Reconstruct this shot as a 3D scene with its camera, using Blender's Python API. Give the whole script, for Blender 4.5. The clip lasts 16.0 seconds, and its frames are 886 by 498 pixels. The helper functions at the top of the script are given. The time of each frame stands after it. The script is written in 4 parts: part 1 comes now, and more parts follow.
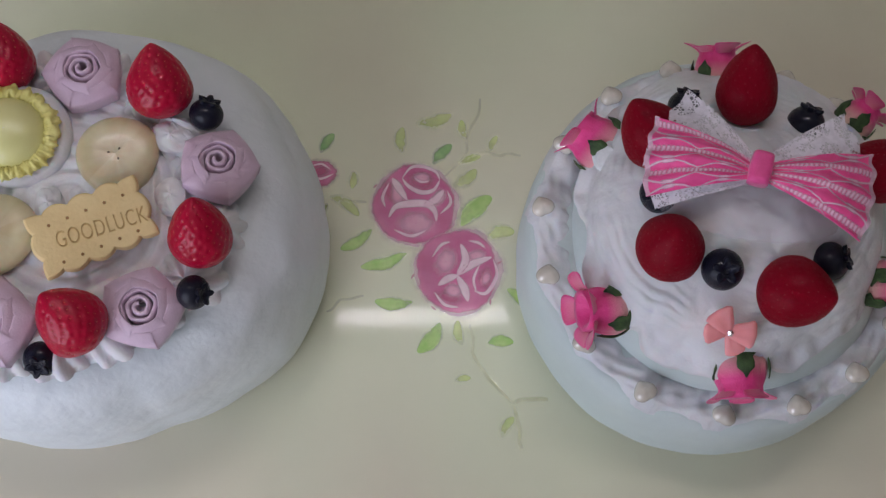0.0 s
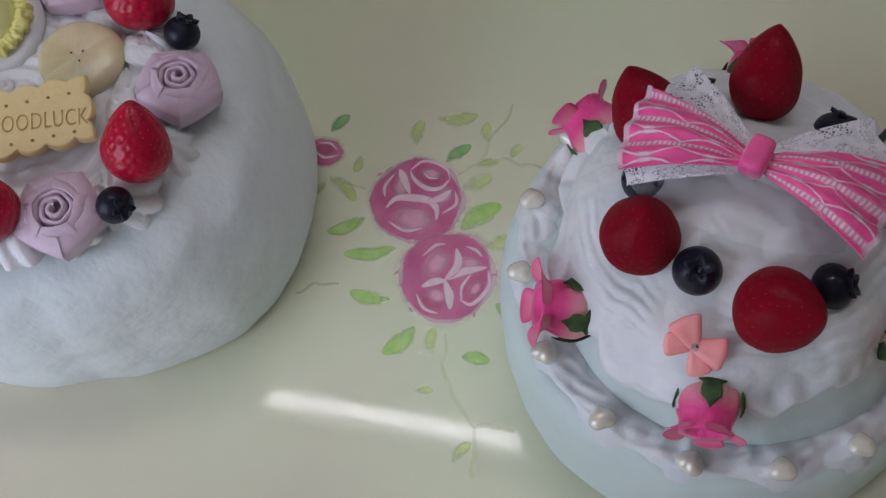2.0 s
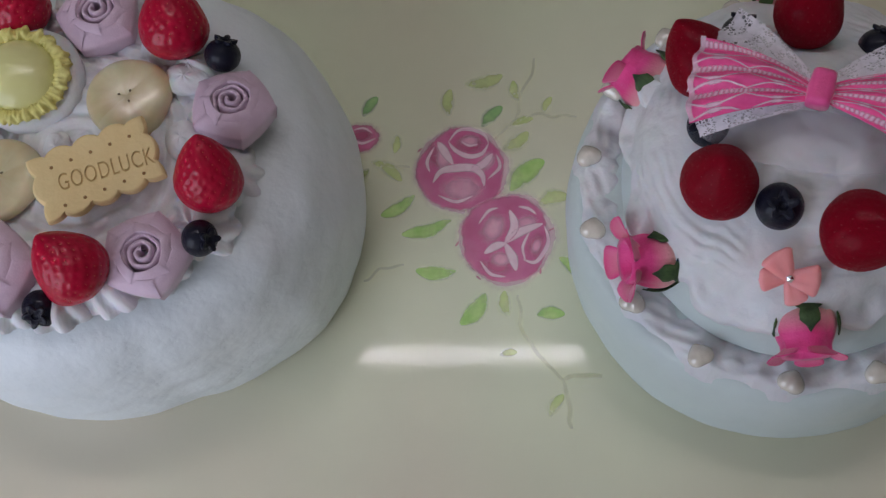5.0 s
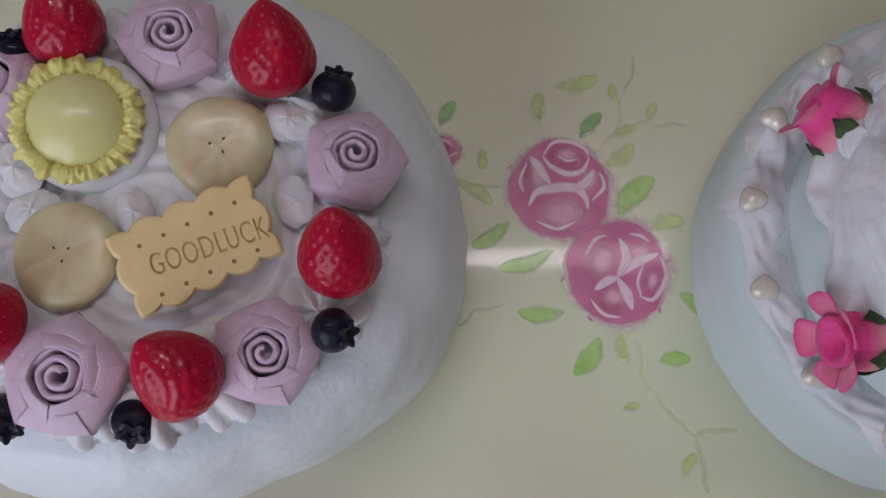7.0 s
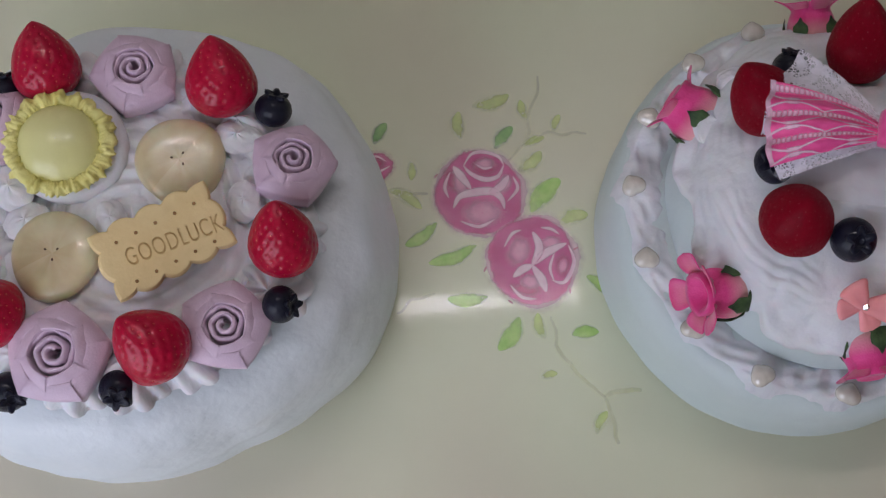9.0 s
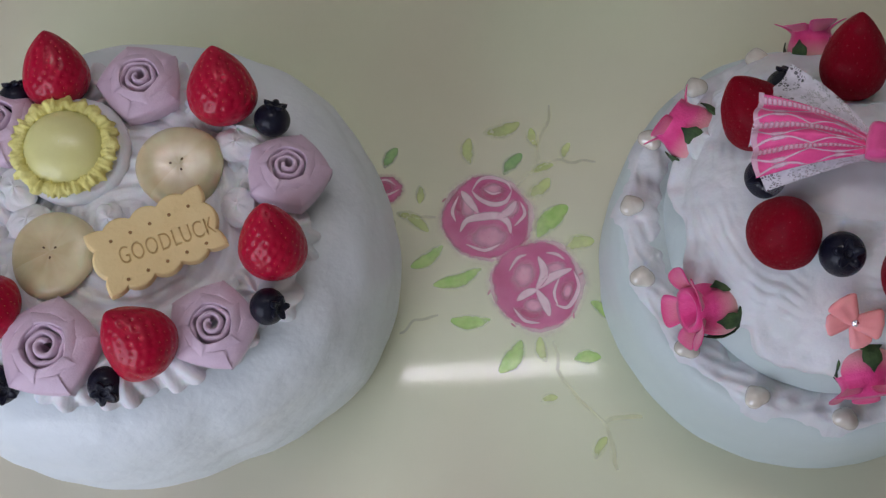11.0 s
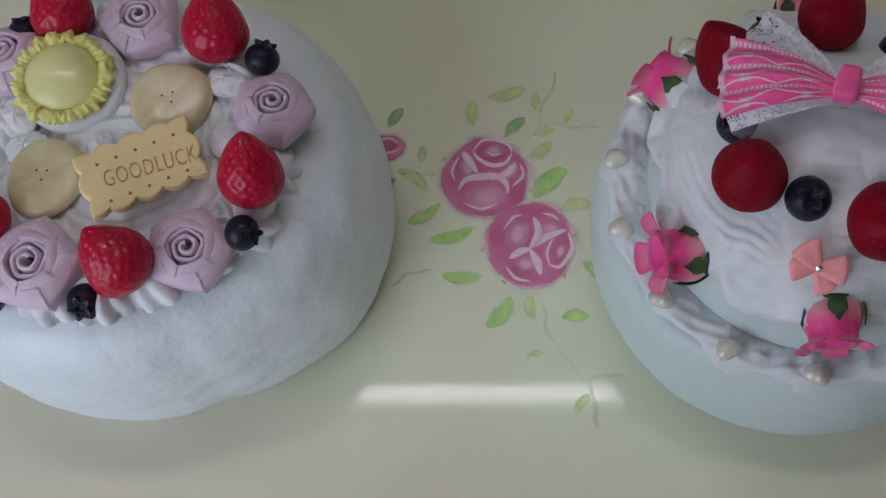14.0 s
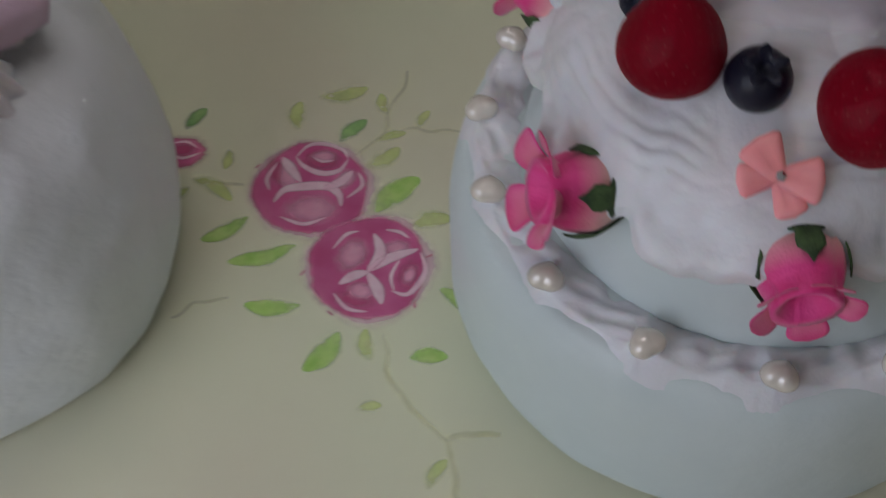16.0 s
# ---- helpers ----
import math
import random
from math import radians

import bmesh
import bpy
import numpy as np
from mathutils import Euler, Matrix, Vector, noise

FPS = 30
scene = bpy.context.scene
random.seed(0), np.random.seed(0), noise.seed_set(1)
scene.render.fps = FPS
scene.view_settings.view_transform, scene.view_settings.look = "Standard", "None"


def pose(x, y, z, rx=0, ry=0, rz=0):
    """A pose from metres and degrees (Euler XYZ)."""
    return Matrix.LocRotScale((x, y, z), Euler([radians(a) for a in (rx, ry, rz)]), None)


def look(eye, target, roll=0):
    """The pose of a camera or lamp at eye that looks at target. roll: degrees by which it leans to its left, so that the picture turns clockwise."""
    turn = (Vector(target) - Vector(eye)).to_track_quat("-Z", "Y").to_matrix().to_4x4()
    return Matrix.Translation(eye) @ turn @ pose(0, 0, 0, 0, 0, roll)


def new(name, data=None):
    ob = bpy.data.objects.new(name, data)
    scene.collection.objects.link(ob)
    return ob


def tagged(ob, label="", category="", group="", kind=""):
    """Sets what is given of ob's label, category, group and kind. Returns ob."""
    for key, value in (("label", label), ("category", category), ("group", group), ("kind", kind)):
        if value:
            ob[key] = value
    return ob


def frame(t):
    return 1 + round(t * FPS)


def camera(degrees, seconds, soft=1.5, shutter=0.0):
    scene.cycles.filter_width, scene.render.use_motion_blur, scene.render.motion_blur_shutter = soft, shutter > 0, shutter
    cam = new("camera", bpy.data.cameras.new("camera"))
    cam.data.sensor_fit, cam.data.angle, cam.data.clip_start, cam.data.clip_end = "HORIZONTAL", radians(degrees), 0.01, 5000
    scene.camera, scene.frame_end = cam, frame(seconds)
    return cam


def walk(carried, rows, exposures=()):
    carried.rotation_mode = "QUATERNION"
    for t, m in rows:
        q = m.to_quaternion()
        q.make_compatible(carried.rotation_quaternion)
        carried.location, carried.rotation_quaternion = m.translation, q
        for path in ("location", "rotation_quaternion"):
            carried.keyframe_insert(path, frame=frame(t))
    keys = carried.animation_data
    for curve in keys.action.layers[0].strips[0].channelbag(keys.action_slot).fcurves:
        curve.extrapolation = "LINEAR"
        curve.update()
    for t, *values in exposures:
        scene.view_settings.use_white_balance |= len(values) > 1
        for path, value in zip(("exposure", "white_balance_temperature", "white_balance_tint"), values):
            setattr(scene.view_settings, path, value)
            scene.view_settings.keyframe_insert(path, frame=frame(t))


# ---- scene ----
cam = camera(40.3, 16.0, soft=1.3, shutter=0.4)
PATH = [
    (0, (0.041, 0.048, 0.577), (-0.08, 0.655, -1.325), 0.7),
    (0.5, (0.048, 0.052, 0.556), (-0.099, 0.685, -1.336), 1.3),
    (1, (0.067, 0.05, 0.53), (-0.151, 0.73, -1.339), -0.2),
    (1.5, (0.102, 0.041, 0.509), (-0.243, 0.764, -1.324), -4.3),
    (2, (0.133, 0.03, 0.493), (-0.327, 0.774, -1.306), -8.2),
    (2.5, (0.131, 0.035, 0.489), (-0.332, 0.753, -1.32), -9.9),
    (3, (0.118, 0.034, 0.5), (-0.306, 0.731, -1.326), -10.8),
    (3.5, (0.121, 0.035, 0.509), (-0.334, 0.694, -1.324), -16.3),
    (3.7, (0.127, 0.027, 0.509), (-0.364, 0.708, -1.307), -18.3),
    (5.8, (0.023, 0.041, 0.524), (-0.162, 0.673, -1.364), -5.1),
    (6, (0.006, 0.048, 0.514), (-0.139, 0.677, -1.379), -2.0),
    (6.5, (-0.022, 0.084, 0.492), (-0.128, 0.608, -1.435), -0.5),
    (7, (-0.046, 0.096, 0.474), (-0.092, 0.595, -1.462), 5.6),
    (7.5, (-0.057, 0.079, 0.469), (-0.051, 0.658, -1.446), 10.6),
    (8, (-0.055, 0.07, 0.492), (-0.015, 0.649, -1.422), 13.0),
    (8.5, (-0.02, 0.058, 0.523), (-0.082, 0.647, -1.387), 2.6),
    (9, (-0.019, 0.052, 0.541), (-0.052, 0.652, -1.366), 4.5),
    (9.2, (-0.018, 0.048, 0.539), (-0.056, 0.669, -1.362), 3.8),
    (11.5, (0.031, 0.025, 0.533), (-0.185, 0.748, -1.319), -5.8),
    (12, (0.041, 0.019, 0.529), (-0.207, 0.763, -1.311), -6.4),
    (12.5, (0.037, 0.021, 0.527), (-0.186, 0.746, -1.324), -4.5),
    (13, (0.052, 0.012, 0.524), (-0.224, 0.751, -1.314), -7.4),
    (13.5, (0.067, 0.006, 0.523), (-0.264, 0.743, -1.307), -10.9),
    (14, (0.07, 0.002, 0.525), (-0.265, 0.733, -1.307), -11.8),
    (14.5, (0.053, 0.003, 0.523), (-0.223, 0.727, -1.321), -9.2),
    (15, (0.014, 0.01, 0.503), (-0.111, 0.742, -1.354), 0.4),
    (15.5, (0.047, -0.002, 0.446), (-0.098, 0.866, -1.35), 0.8),
    (15.7, (0.061, -0.005, 0.409), (-0.112, 0.964, -1.333), 0.8),
    (16, (0.088, -0.011, 0.336), (-0.153, 1.162, -1.266), 0.2),
]
EXPOSURES = ((0, 0.00, 6560, 15), (1.5, 0.05, 6410, 12), (3, 0.00, 6310, 9), (3.5, -0.07, 6310, 9), (6, -0.19, 6560, 15), (7.5, -0.13, 6560, 16), (9, -0.05, 6510, 15),
             (11.5, 0.00, 6410, 12), (13, -0.05, 6360, 10), (14.5, -0.25, 6310, 9), (15, -0.33, 6310, 9), (15.5, -0.33, 6360, 10), (16, -0.38, 6760, 13))
walk(cam, [(t, look(eye, target, roll)) for t, eye, target, roll in PATH], EXPOSURES)
# ---- world, lights, exposure ----
world = bpy.data.worlds.new("world")
scene.world = world
world.use_nodes = True
sky = world.node_tree.nodes.new("ShaderNodeTexSky")
sky.sky_type, sky.sun_disc = "NISHITA", False
sky.sun_elevation, sky.sun_rotation = radians(35), radians(200)
backing = world.node_tree.nodes["Background"]
backing.inputs["Strength"].default_value = 0.1
world.node_tree.links.new(sky.outputs[0], backing.inputs["Color"])

TUBE_POWER = 41.0
WINDOW_POWER = 5.8

# bluish daylight from the front left: a lamp just inside the added, unseen window
day = bpy.data.lights.new("window_daylight", "AREA")
day.shape, day.size, day.size_y, day.energy, day.color = "RECTANGLE", 0.9, 0.9, WINDOW_POWER, (0.70, 0.80, 1.0)
new("window_daylight", day).matrix_world = look((-0.58, -0.60, 0.47), (-0.50, 0.20, 0.05))

TAU = 2 * math.pi


# ---- materials ----
def material(name, colour, rough=0.5, second=None, scale=60.0, detail=6.0, bump=0.0, bump_scale=400.0, metal=0.0,
             coat=0.0, coat_rough=0.05, subsurface=0.0, specular=0.5, spread=0.15, sheen=0.0, vary=0.0):
    m = bpy.data.materials.new(name)
    m.use_nodes = True
    nodes, links = m.node_tree.nodes, m.node_tree.links
    p = nodes["Principled BSDF"]
    p.inputs["Roughness"].default_value = rough
    p.inputs["Metallic"].default_value = metal
    p.inputs["Coat Weight"].default_value = coat
    p.inputs["Coat Roughness"].default_value = coat_rough
    p.inputs["Specular IOR Level"].default_value = specular
    p.inputs["Sheen Weight"].default_value = sheen
    if subsurface:
        p.inputs["Subsurface Weight"].default_value = subsurface
        p.inputs["Subsurface Scale"].default_value = 0.004
    place = nodes.new("ShaderNodeTexCoord")
    grain = nodes.new("ShaderNodeTexNoise")
    grain.inputs["Scale"].default_value, grain.inputs["Detail"].default_value = scale, detail
    links.new(place.outputs["Object"], grain.inputs["Vector"])
    ramp = nodes.new("ShaderNodeValToRGB")
    second = second or tuple(c * 0.85 for c in colour)
    ramp.color_ramp.elements[0].position, ramp.color_ramp.elements[1].position = 0.5 - spread, 0.5 + spread
    ramp.color_ramp.elements[0].color, ramp.color_ramp.elements[1].color = (*second, 1), (*colour, 1)
    links.new(grain.outputs["Fac"], ramp.inputs["Fac"])
    out = ramp.outputs["Color"]
    if vary:
        info, hsv = nodes.new("ShaderNodeObjectInfo"), nodes.new("ShaderNodeHueSaturation")
        span = nodes.new("ShaderNodeMapRange")
        span.inputs["To Min"].default_value, span.inputs["To Max"].default_value = 1 - vary, 1 + vary
        links.new(info.outputs["Random"], span.inputs["Value"])
        links.new(span.outputs["Result"], hsv.inputs["Value"])
        links.new(out, hsv.inputs["Color"])
        out = hsv.outputs["Color"]
    links.new(out, p.inputs["Base Color"])
    if bump:
        fine = nodes.new("ShaderNodeTexNoise")
        fine.inputs["Scale"].default_value, fine.inputs["Detail"].default_value = bump_scale, 5.0
        links.new(place.outputs["Object"], fine.inputs["Vector"])
        b = nodes.new("ShaderNodeBump")
        b.inputs["Strength"].default_value, b.inputs["Distance"].default_value = bump, 0.001
        links.new(fine.outputs["Fac"], b.inputs["Height"])
        links.new(b.outputs["Normal"], p.inputs["Normal"])
    return m


def principled(m):
    return m.node_tree.nodes["Principled BSDF"]


def paint(name, colour, second, scale=160.0, strength=1.0, soft=0.5):
    """Brushed paint: the mesh attribute cover says how thickly it lies."""
    m = material(name, colour, 0.35, second, scale, 4.0, coat=0.1, coat_rough=0.05, spread=0.2)
    nodes, links = m.node_tree.nodes, m.node_tree.links
    cover, streak = nodes.new("ShaderNodeAttribute"), nodes.new("ShaderNodeTexNoise")
    cover.attribute_name = "cover"
    streak.inputs["Scale"].default_value, streak.inputs["Detail"].default_value = 350.0, 3.0
    place = nodes.new("ShaderNodeTexCoord")
    links.new(place.outputs["Object"], streak.inputs["Vector"])
    add = nodes.new("ShaderNodeMath")
    add.operation = "MULTIPLY_ADD"
    add.inputs[1].default_value = 0.4
    links.new(streak.outputs["Fac"], add.inputs[0])
    links.new(cover.outputs["Fac"], add.inputs[2])
    span = nodes.new("ShaderNodeMapRange")
    span.interpolation_type = "SMOOTHSTEP"
    span.inputs["From Min"].default_value, span.inputs["From Max"].default_value = 0.22, 0.22 + soft
    span.inputs["To Max"].default_value = strength
    links.new(add.outputs["Value"], span.inputs["Value"])
    links.new(span.outputs["Result"], principled(m).inputs["Alpha"])
    return m


CAKE = material("white_clay_frosting", (0.80, 0.845, 0.865), 0.45, (0.745, 0.80, 0.82), 38, bump=0.75, bump_scale=140, spread=0.25)
MINT_CAKE = material("pale_mint_frosting", (0.63, 0.71, 0.70), 0.45, (0.58, 0.665, 0.65), 38, bump=0.5, bump_scale=95, spread=0.25)
CREAM = material("whipped_cream", (0.81, 0.80, 0.825), 0.42, (0.76, 0.75, 0.775), 90, bump=0.25, bump_scale=500, subsurface=0.15)
SOFT_CREAM = material("soft_whipped_cream", (0.74, 0.745, 0.77), 0.40, (0.69, 0.695, 0.72), 80, bump=0.3, bump_scale=420, subsurface=0.15)
BERRY = material("glossy_red_resin", (0.48, 0.002, 0.034), 0.4, (0.37, 0.001, 0.024), 70, coat=0.55, coat_rough=0.04, specular=0.12, vary=0.08)
BERRY_DARK = material("flocked_red_resin", (0.42, 0.001, 0.022), 0.5, (0.30, 0.0005, 0.013), 60, bump=0.8, bump_scale=700, specular=0.12, coat=0.08, coat_rough=0.18, vary=0.08)
SEED = material("pale_seed", (0.74, 0.17, 0.13), 0.25, (0.50, 0.03, 0.04), 300)
SEED_DULL = material("red_seed", (0.50, 0.02, 0.035), 0.3, (0.36, 0.003, 0.012), 300)
NAVY = material("blueberry_skin", (0.0035, 0.004, 0.012), 0.32, (0.007, 0.008, 0.022), 200, coat=0.35, coat_rough=0.05, specular=0.15, bump=0.3, bump_scale=500)
MAUVE = material("mauve_satin_ribbon", (0.70, 0.53, 0.645), 0.38, (0.65, 0.475, 0.59), 120, bump=0.15, bump_scale=1500, sheen=0.2)
BANANA = material("banana_flesh", (0.74, 0.655, 0.41), 0.3, (0.56, 0.45, 0.24), 95, coat=0.4, coat_rough=0.12, subsurface=0.3, spread=0.3)
bn, bl = BANANA.node_tree.nodes, BANANA.node_tree.links
flesh_at = bn.new("ShaderNodeTexCoord")
reach = bn.new("ShaderNodeVectorMath")
reach.operation = "LENGTH"
bl.new(flesh_at.outputs["Object"], reach.inputs[0])
streaks = bn.new("ShaderNodeTexNoise")
streaks.inputs["Scale"].default_value = 210.0
bl.new(flesh_at.outputs["Object"], streaks.inputs["Vector"])
ripe = bn.new("ShaderNodeMath")
ripe.operation = "MULTIPLY_ADD"
ripe.inputs[1].default_value = 0.012
bl.new(streaks.outputs["Fac"], ripe.inputs[0])
bl.new(reach.outputs["Value"], ripe.inputs[2])
core = bn.new("ShaderNodeMapRange")
core.inputs["From Min"].default_value, core.inputs["From Max"].default_value = 0.009, 0.021
core.inputs["To Min"].default_value, core.inputs["To Max"].default_value = 0.55, 0.0
bl.new(ripe.outputs["Value"], core.inputs["Value"])
browned = bn.new("ShaderNodeMix")
browned.data_type = "RGBA"
browned.inputs["B"].default_value = (0.52, 0.36, 0.19, 1)
bl.new(core.outputs["Result"], browned.inputs["Factor"])
bl.new(principled(BANANA).inputs["Base Color"].links[0].from_socket, browned.inputs["A"])
bl.new(browned.outputs["Result"], principled(BANANA).inputs["Base Color"])
# faint rays that run from the core outwards
rays_at = bn.new("ShaderNodeSeparateXYZ")
bl.new(flesh_at.outputs["Object"], rays_at.inputs[0])
bearing = bn.new("ShaderNodeMath")
bearing.operation = "ARCTAN2"
bl.new(rays_at.outputs["Y"], bearing.inputs[0])
bl.new(rays_at.outputs["X"], bearing.inputs[1])
rays = bn.new("ShaderNodeTexNoise")
rays.noise_dimensions = "1D"
rays.inputs["Scale"].default_value, rays.inputs["Detail"].default_value = 1.1, 2.0
bl.new(bearing.outputs["Value"], rays.inputs["W"])
ray_span = bn.new("ShaderNodeMapRange")
ray_span.inputs["From Min"].default_value, ray_span.inputs["From Max"].default_value = 0.42, 0.62
ray_span.inputs["To Max"].default_value = 0.30
bl.new(rays.outputs["Fac"], ray_span.inputs["Value"])
rayed = bn.new("ShaderNodeMix")
rayed.data_type = "RGBA"
rayed.inputs["B"].default_value = (0.80, 0.74, 0.54, 1)
bl.new(ray_span.outputs["Result"], rayed.inputs["Factor"])
bl.new(browned.outputs["Result"], rayed.inputs["A"])
bl.new(rayed.outputs["Result"], principled(BANANA).inputs["Base Color"])
BANANA_PIP = material("banana_pip", (0.12, 0.06, 0.02), 0.5)
BISCUIT = material("baked_biscuit", (0.84, 0.65, 0.33), 0.6, (0.78, 0.57, 0.26), 110, bump=0.18, bump_scale=600, spread=0.3)
# biscuit darkened to stand for the shade inside the pressed letters
PRESS_SHADE = material("pressed_shade_biscuit", (0.66, 0.45, 0.19), 0.7, (0.58, 0.37, 0.14), 200)
# dark brown that stands for the shade down in the prick holes
HOLE_SHADE = material("prick_hole_shade", (0.36, 0.19, 0.06), 0.7, (0.28, 0.13, 0.04), 200)
CUSTARD = material("yellow_glaze", (0.80, 0.77, 0.36), 0.26, (0.76, 0.73, 0.31), 60, coat=0.3, coat_rough=0.10)
FRILL = material("yellow_piped_icing", (0.86, 0.80, 0.30), 0.45, (0.76, 0.68, 0.20), 200, bump=0.4, bump_scale=700)
PEARL = material("pearl", (0.74, 0.69, 0.60), 0.2, (0.64, 0.58, 0.49), 200, coat=1.0, coat_rough=0.13)
principled(PEARL).inputs["Coat IOR"].default_value = 2.1
SEPAL = material("green_fabric_sepal", (0.060, 0.120, 0.035), 0.7, (0.016, 0.040, 0.012), 300, bump=0.3, bump_scale=1500)
PINK = material("pink_ribbon", (0.88, 0.09, 0.33), 0.5, (0.82, 0.065, 0.28), 250, bump=0.2, bump_scale=1800, sheen=0.3)
CORAL = material("coral_clay", (0.95, 0.36, 0.37), 0.4, (0.90, 0.31, 0.32), 150, coat=0.1, coat_rough=0.2, subsurface=0.2)
GEM = material("rhinestone", (0.85, 0.85, 0.88), 0.05, metal=0.9)
WALL = material("matt_wall_paint", (0.76, 0.75, 0.71), 0.8, (0.71, 0.70, 0.66), 3)
CEILING = material("ceiling_board", (0.78, 0.78, 0.74), 0.9, (0.74, 0.74, 0.70), 20)
FLOOR = material("vinyl_floor", (0.35, 0.30, 0.24), 0.4, (0.28, 0.24, 0.19), 6)
METAL = material("white_enamel", (0.75, 0.75, 0.74), 0.35)
LEG = material("table_leg_wood", (0.42, 0.30, 0.18), 0.45, (0.33, 0.22, 0.12), 15)
GLASS = material("window_glass", (0.9, 0.9, 0.9), 0.02)
principled(GLASS).inputs["Transmission Weight"].default_value = 1.0

# painted tabletop: cream with soft green and ochre washes under varnish; the colours also carry some of the light,
# brighter behind and dimmer in front
TABLE = material("varnished_cream_paint", (0.72, 0.665, 0.52), 0.4, (0.665, 0.60, 0.465), 9, 3.0, coat=0.25, coat_rough=0.05, specular=0.4, spread=0.3)
tn, tl = TABLE.node_tree.nodes, TABLE.node_tree.links
place = tn.new("ShaderNodeTexCoord")
wash = tn.new("ShaderNodeTexNoise")
wash.inputs["Scale"].default_value, wash.inputs["Detail"].default_value = 4.5, 2.0
tl.new(place.outputs["Object"], wash.inputs["Vector"])
washes = tn.new("ShaderNodeMapRange")
washes.inputs["To Max"].default_value = 0.85
# wash thins away from a point towards the back, so the rear colour brightens
gap = tn.new("ShaderNodeVectorMath")
gap.operation = "DISTANCE"
gap.inputs[1].default_value = (0.01, 0.12, 0.0)
tl.new(place.outputs["Object"], gap.inputs[0])
wash_reach = tn.new("ShaderNodeMath")
wash_reach.operation = "MULTIPLY_ADD"
wash_reach.inputs[1].default_value = -1.1
tl.new(gap.outputs["Value"], wash_reach.inputs[0])
tl.new(wash.outputs["Fac"], wash_reach.inputs[2])
washes.inputs["From Min"].default_value, washes.inputs["From Max"].default_value = 0.14, 0.50
tl.new(wash_reach.outputs["Value"], washes.inputs["Value"])
blend = tn.new("ShaderNodeMix")
blend.data_type = "RGBA"
blend.inputs["B"].default_value = (0.685, 0.755, 0.52, 1)
tl.new(washes.outputs["Result"], blend.inputs["Factor"])
base_link = principled(TABLE).inputs["Base Color"].links[0]
tl.new(base_link.from_socket, blend.inputs["A"])
tl.new(blend.outputs["Result"], principled(TABLE).inputs["Base Color"])

ROSE_PAINT = paint("rose_pink_paint", (0.47, 0.05, 0.19), (0.58, 0.13, 0.29), 70, 0.97, 0.6)
ROSE_FRINGE = paint("mauve_fringe_paint", (0.68, 0.38, 0.52), (0.72, 0.50, 0.60), 90, 0.62, 1.0)
ROSE_DARK = paint("deep_rose_paint", (0.45, 0.05, 0.16), (0.52, 0.10, 0.22), 120, 0.65, 1.0)
ROSE_PALE = paint("pale_rose_paint", (0.78, 0.46, 0.57), (0.70, 0.34, 0.46), 120, 0.88, 1.1)
STROKE = paint("white_brush_stroke", (0.84, 0.70, 0.74), (0.76, 0.52, 0.61), 250, 0.9, 0.8)
LEAF_GREEN = paint("leaf_green_paint", (0.23, 0.50, 0.06), (0.48, 0.68, 0.20), 140, 0.95, 0.8)
LEAF_DARK = paint("dark_green_paint", (0.13, 0.36, 0.09), (0.30, 0.50, 0.17), 130, 0.92, 0.85)
LEAF_PALE = paint("pale_green_paint", (0.44, 0.60, 0.14), (0.60, 0.66, 0.25), 110, 0.70, 0.95)
TENDRIL = paint("olive_tendril_paint", (0.52, 0.53, 0.14), (0.62, 0.62, 0.28), 200, 0.32, 1.0)

TUBE = bpy.data.materials.new("fluorescent_tube")
TUBE.use_nodes = True
glow = TUBE.node_tree.nodes.new("ShaderNodeEmission")
glow.inputs["Color"].default_value, glow.inputs["Strength"].default_value = (1.0, 0.955, 1.0, 1), TUBE_POWER
TUBE.node_tree.links.new(glow.outputs[0], TUBE.node_tree.nodes["Material Output"].inputs["Surface"])


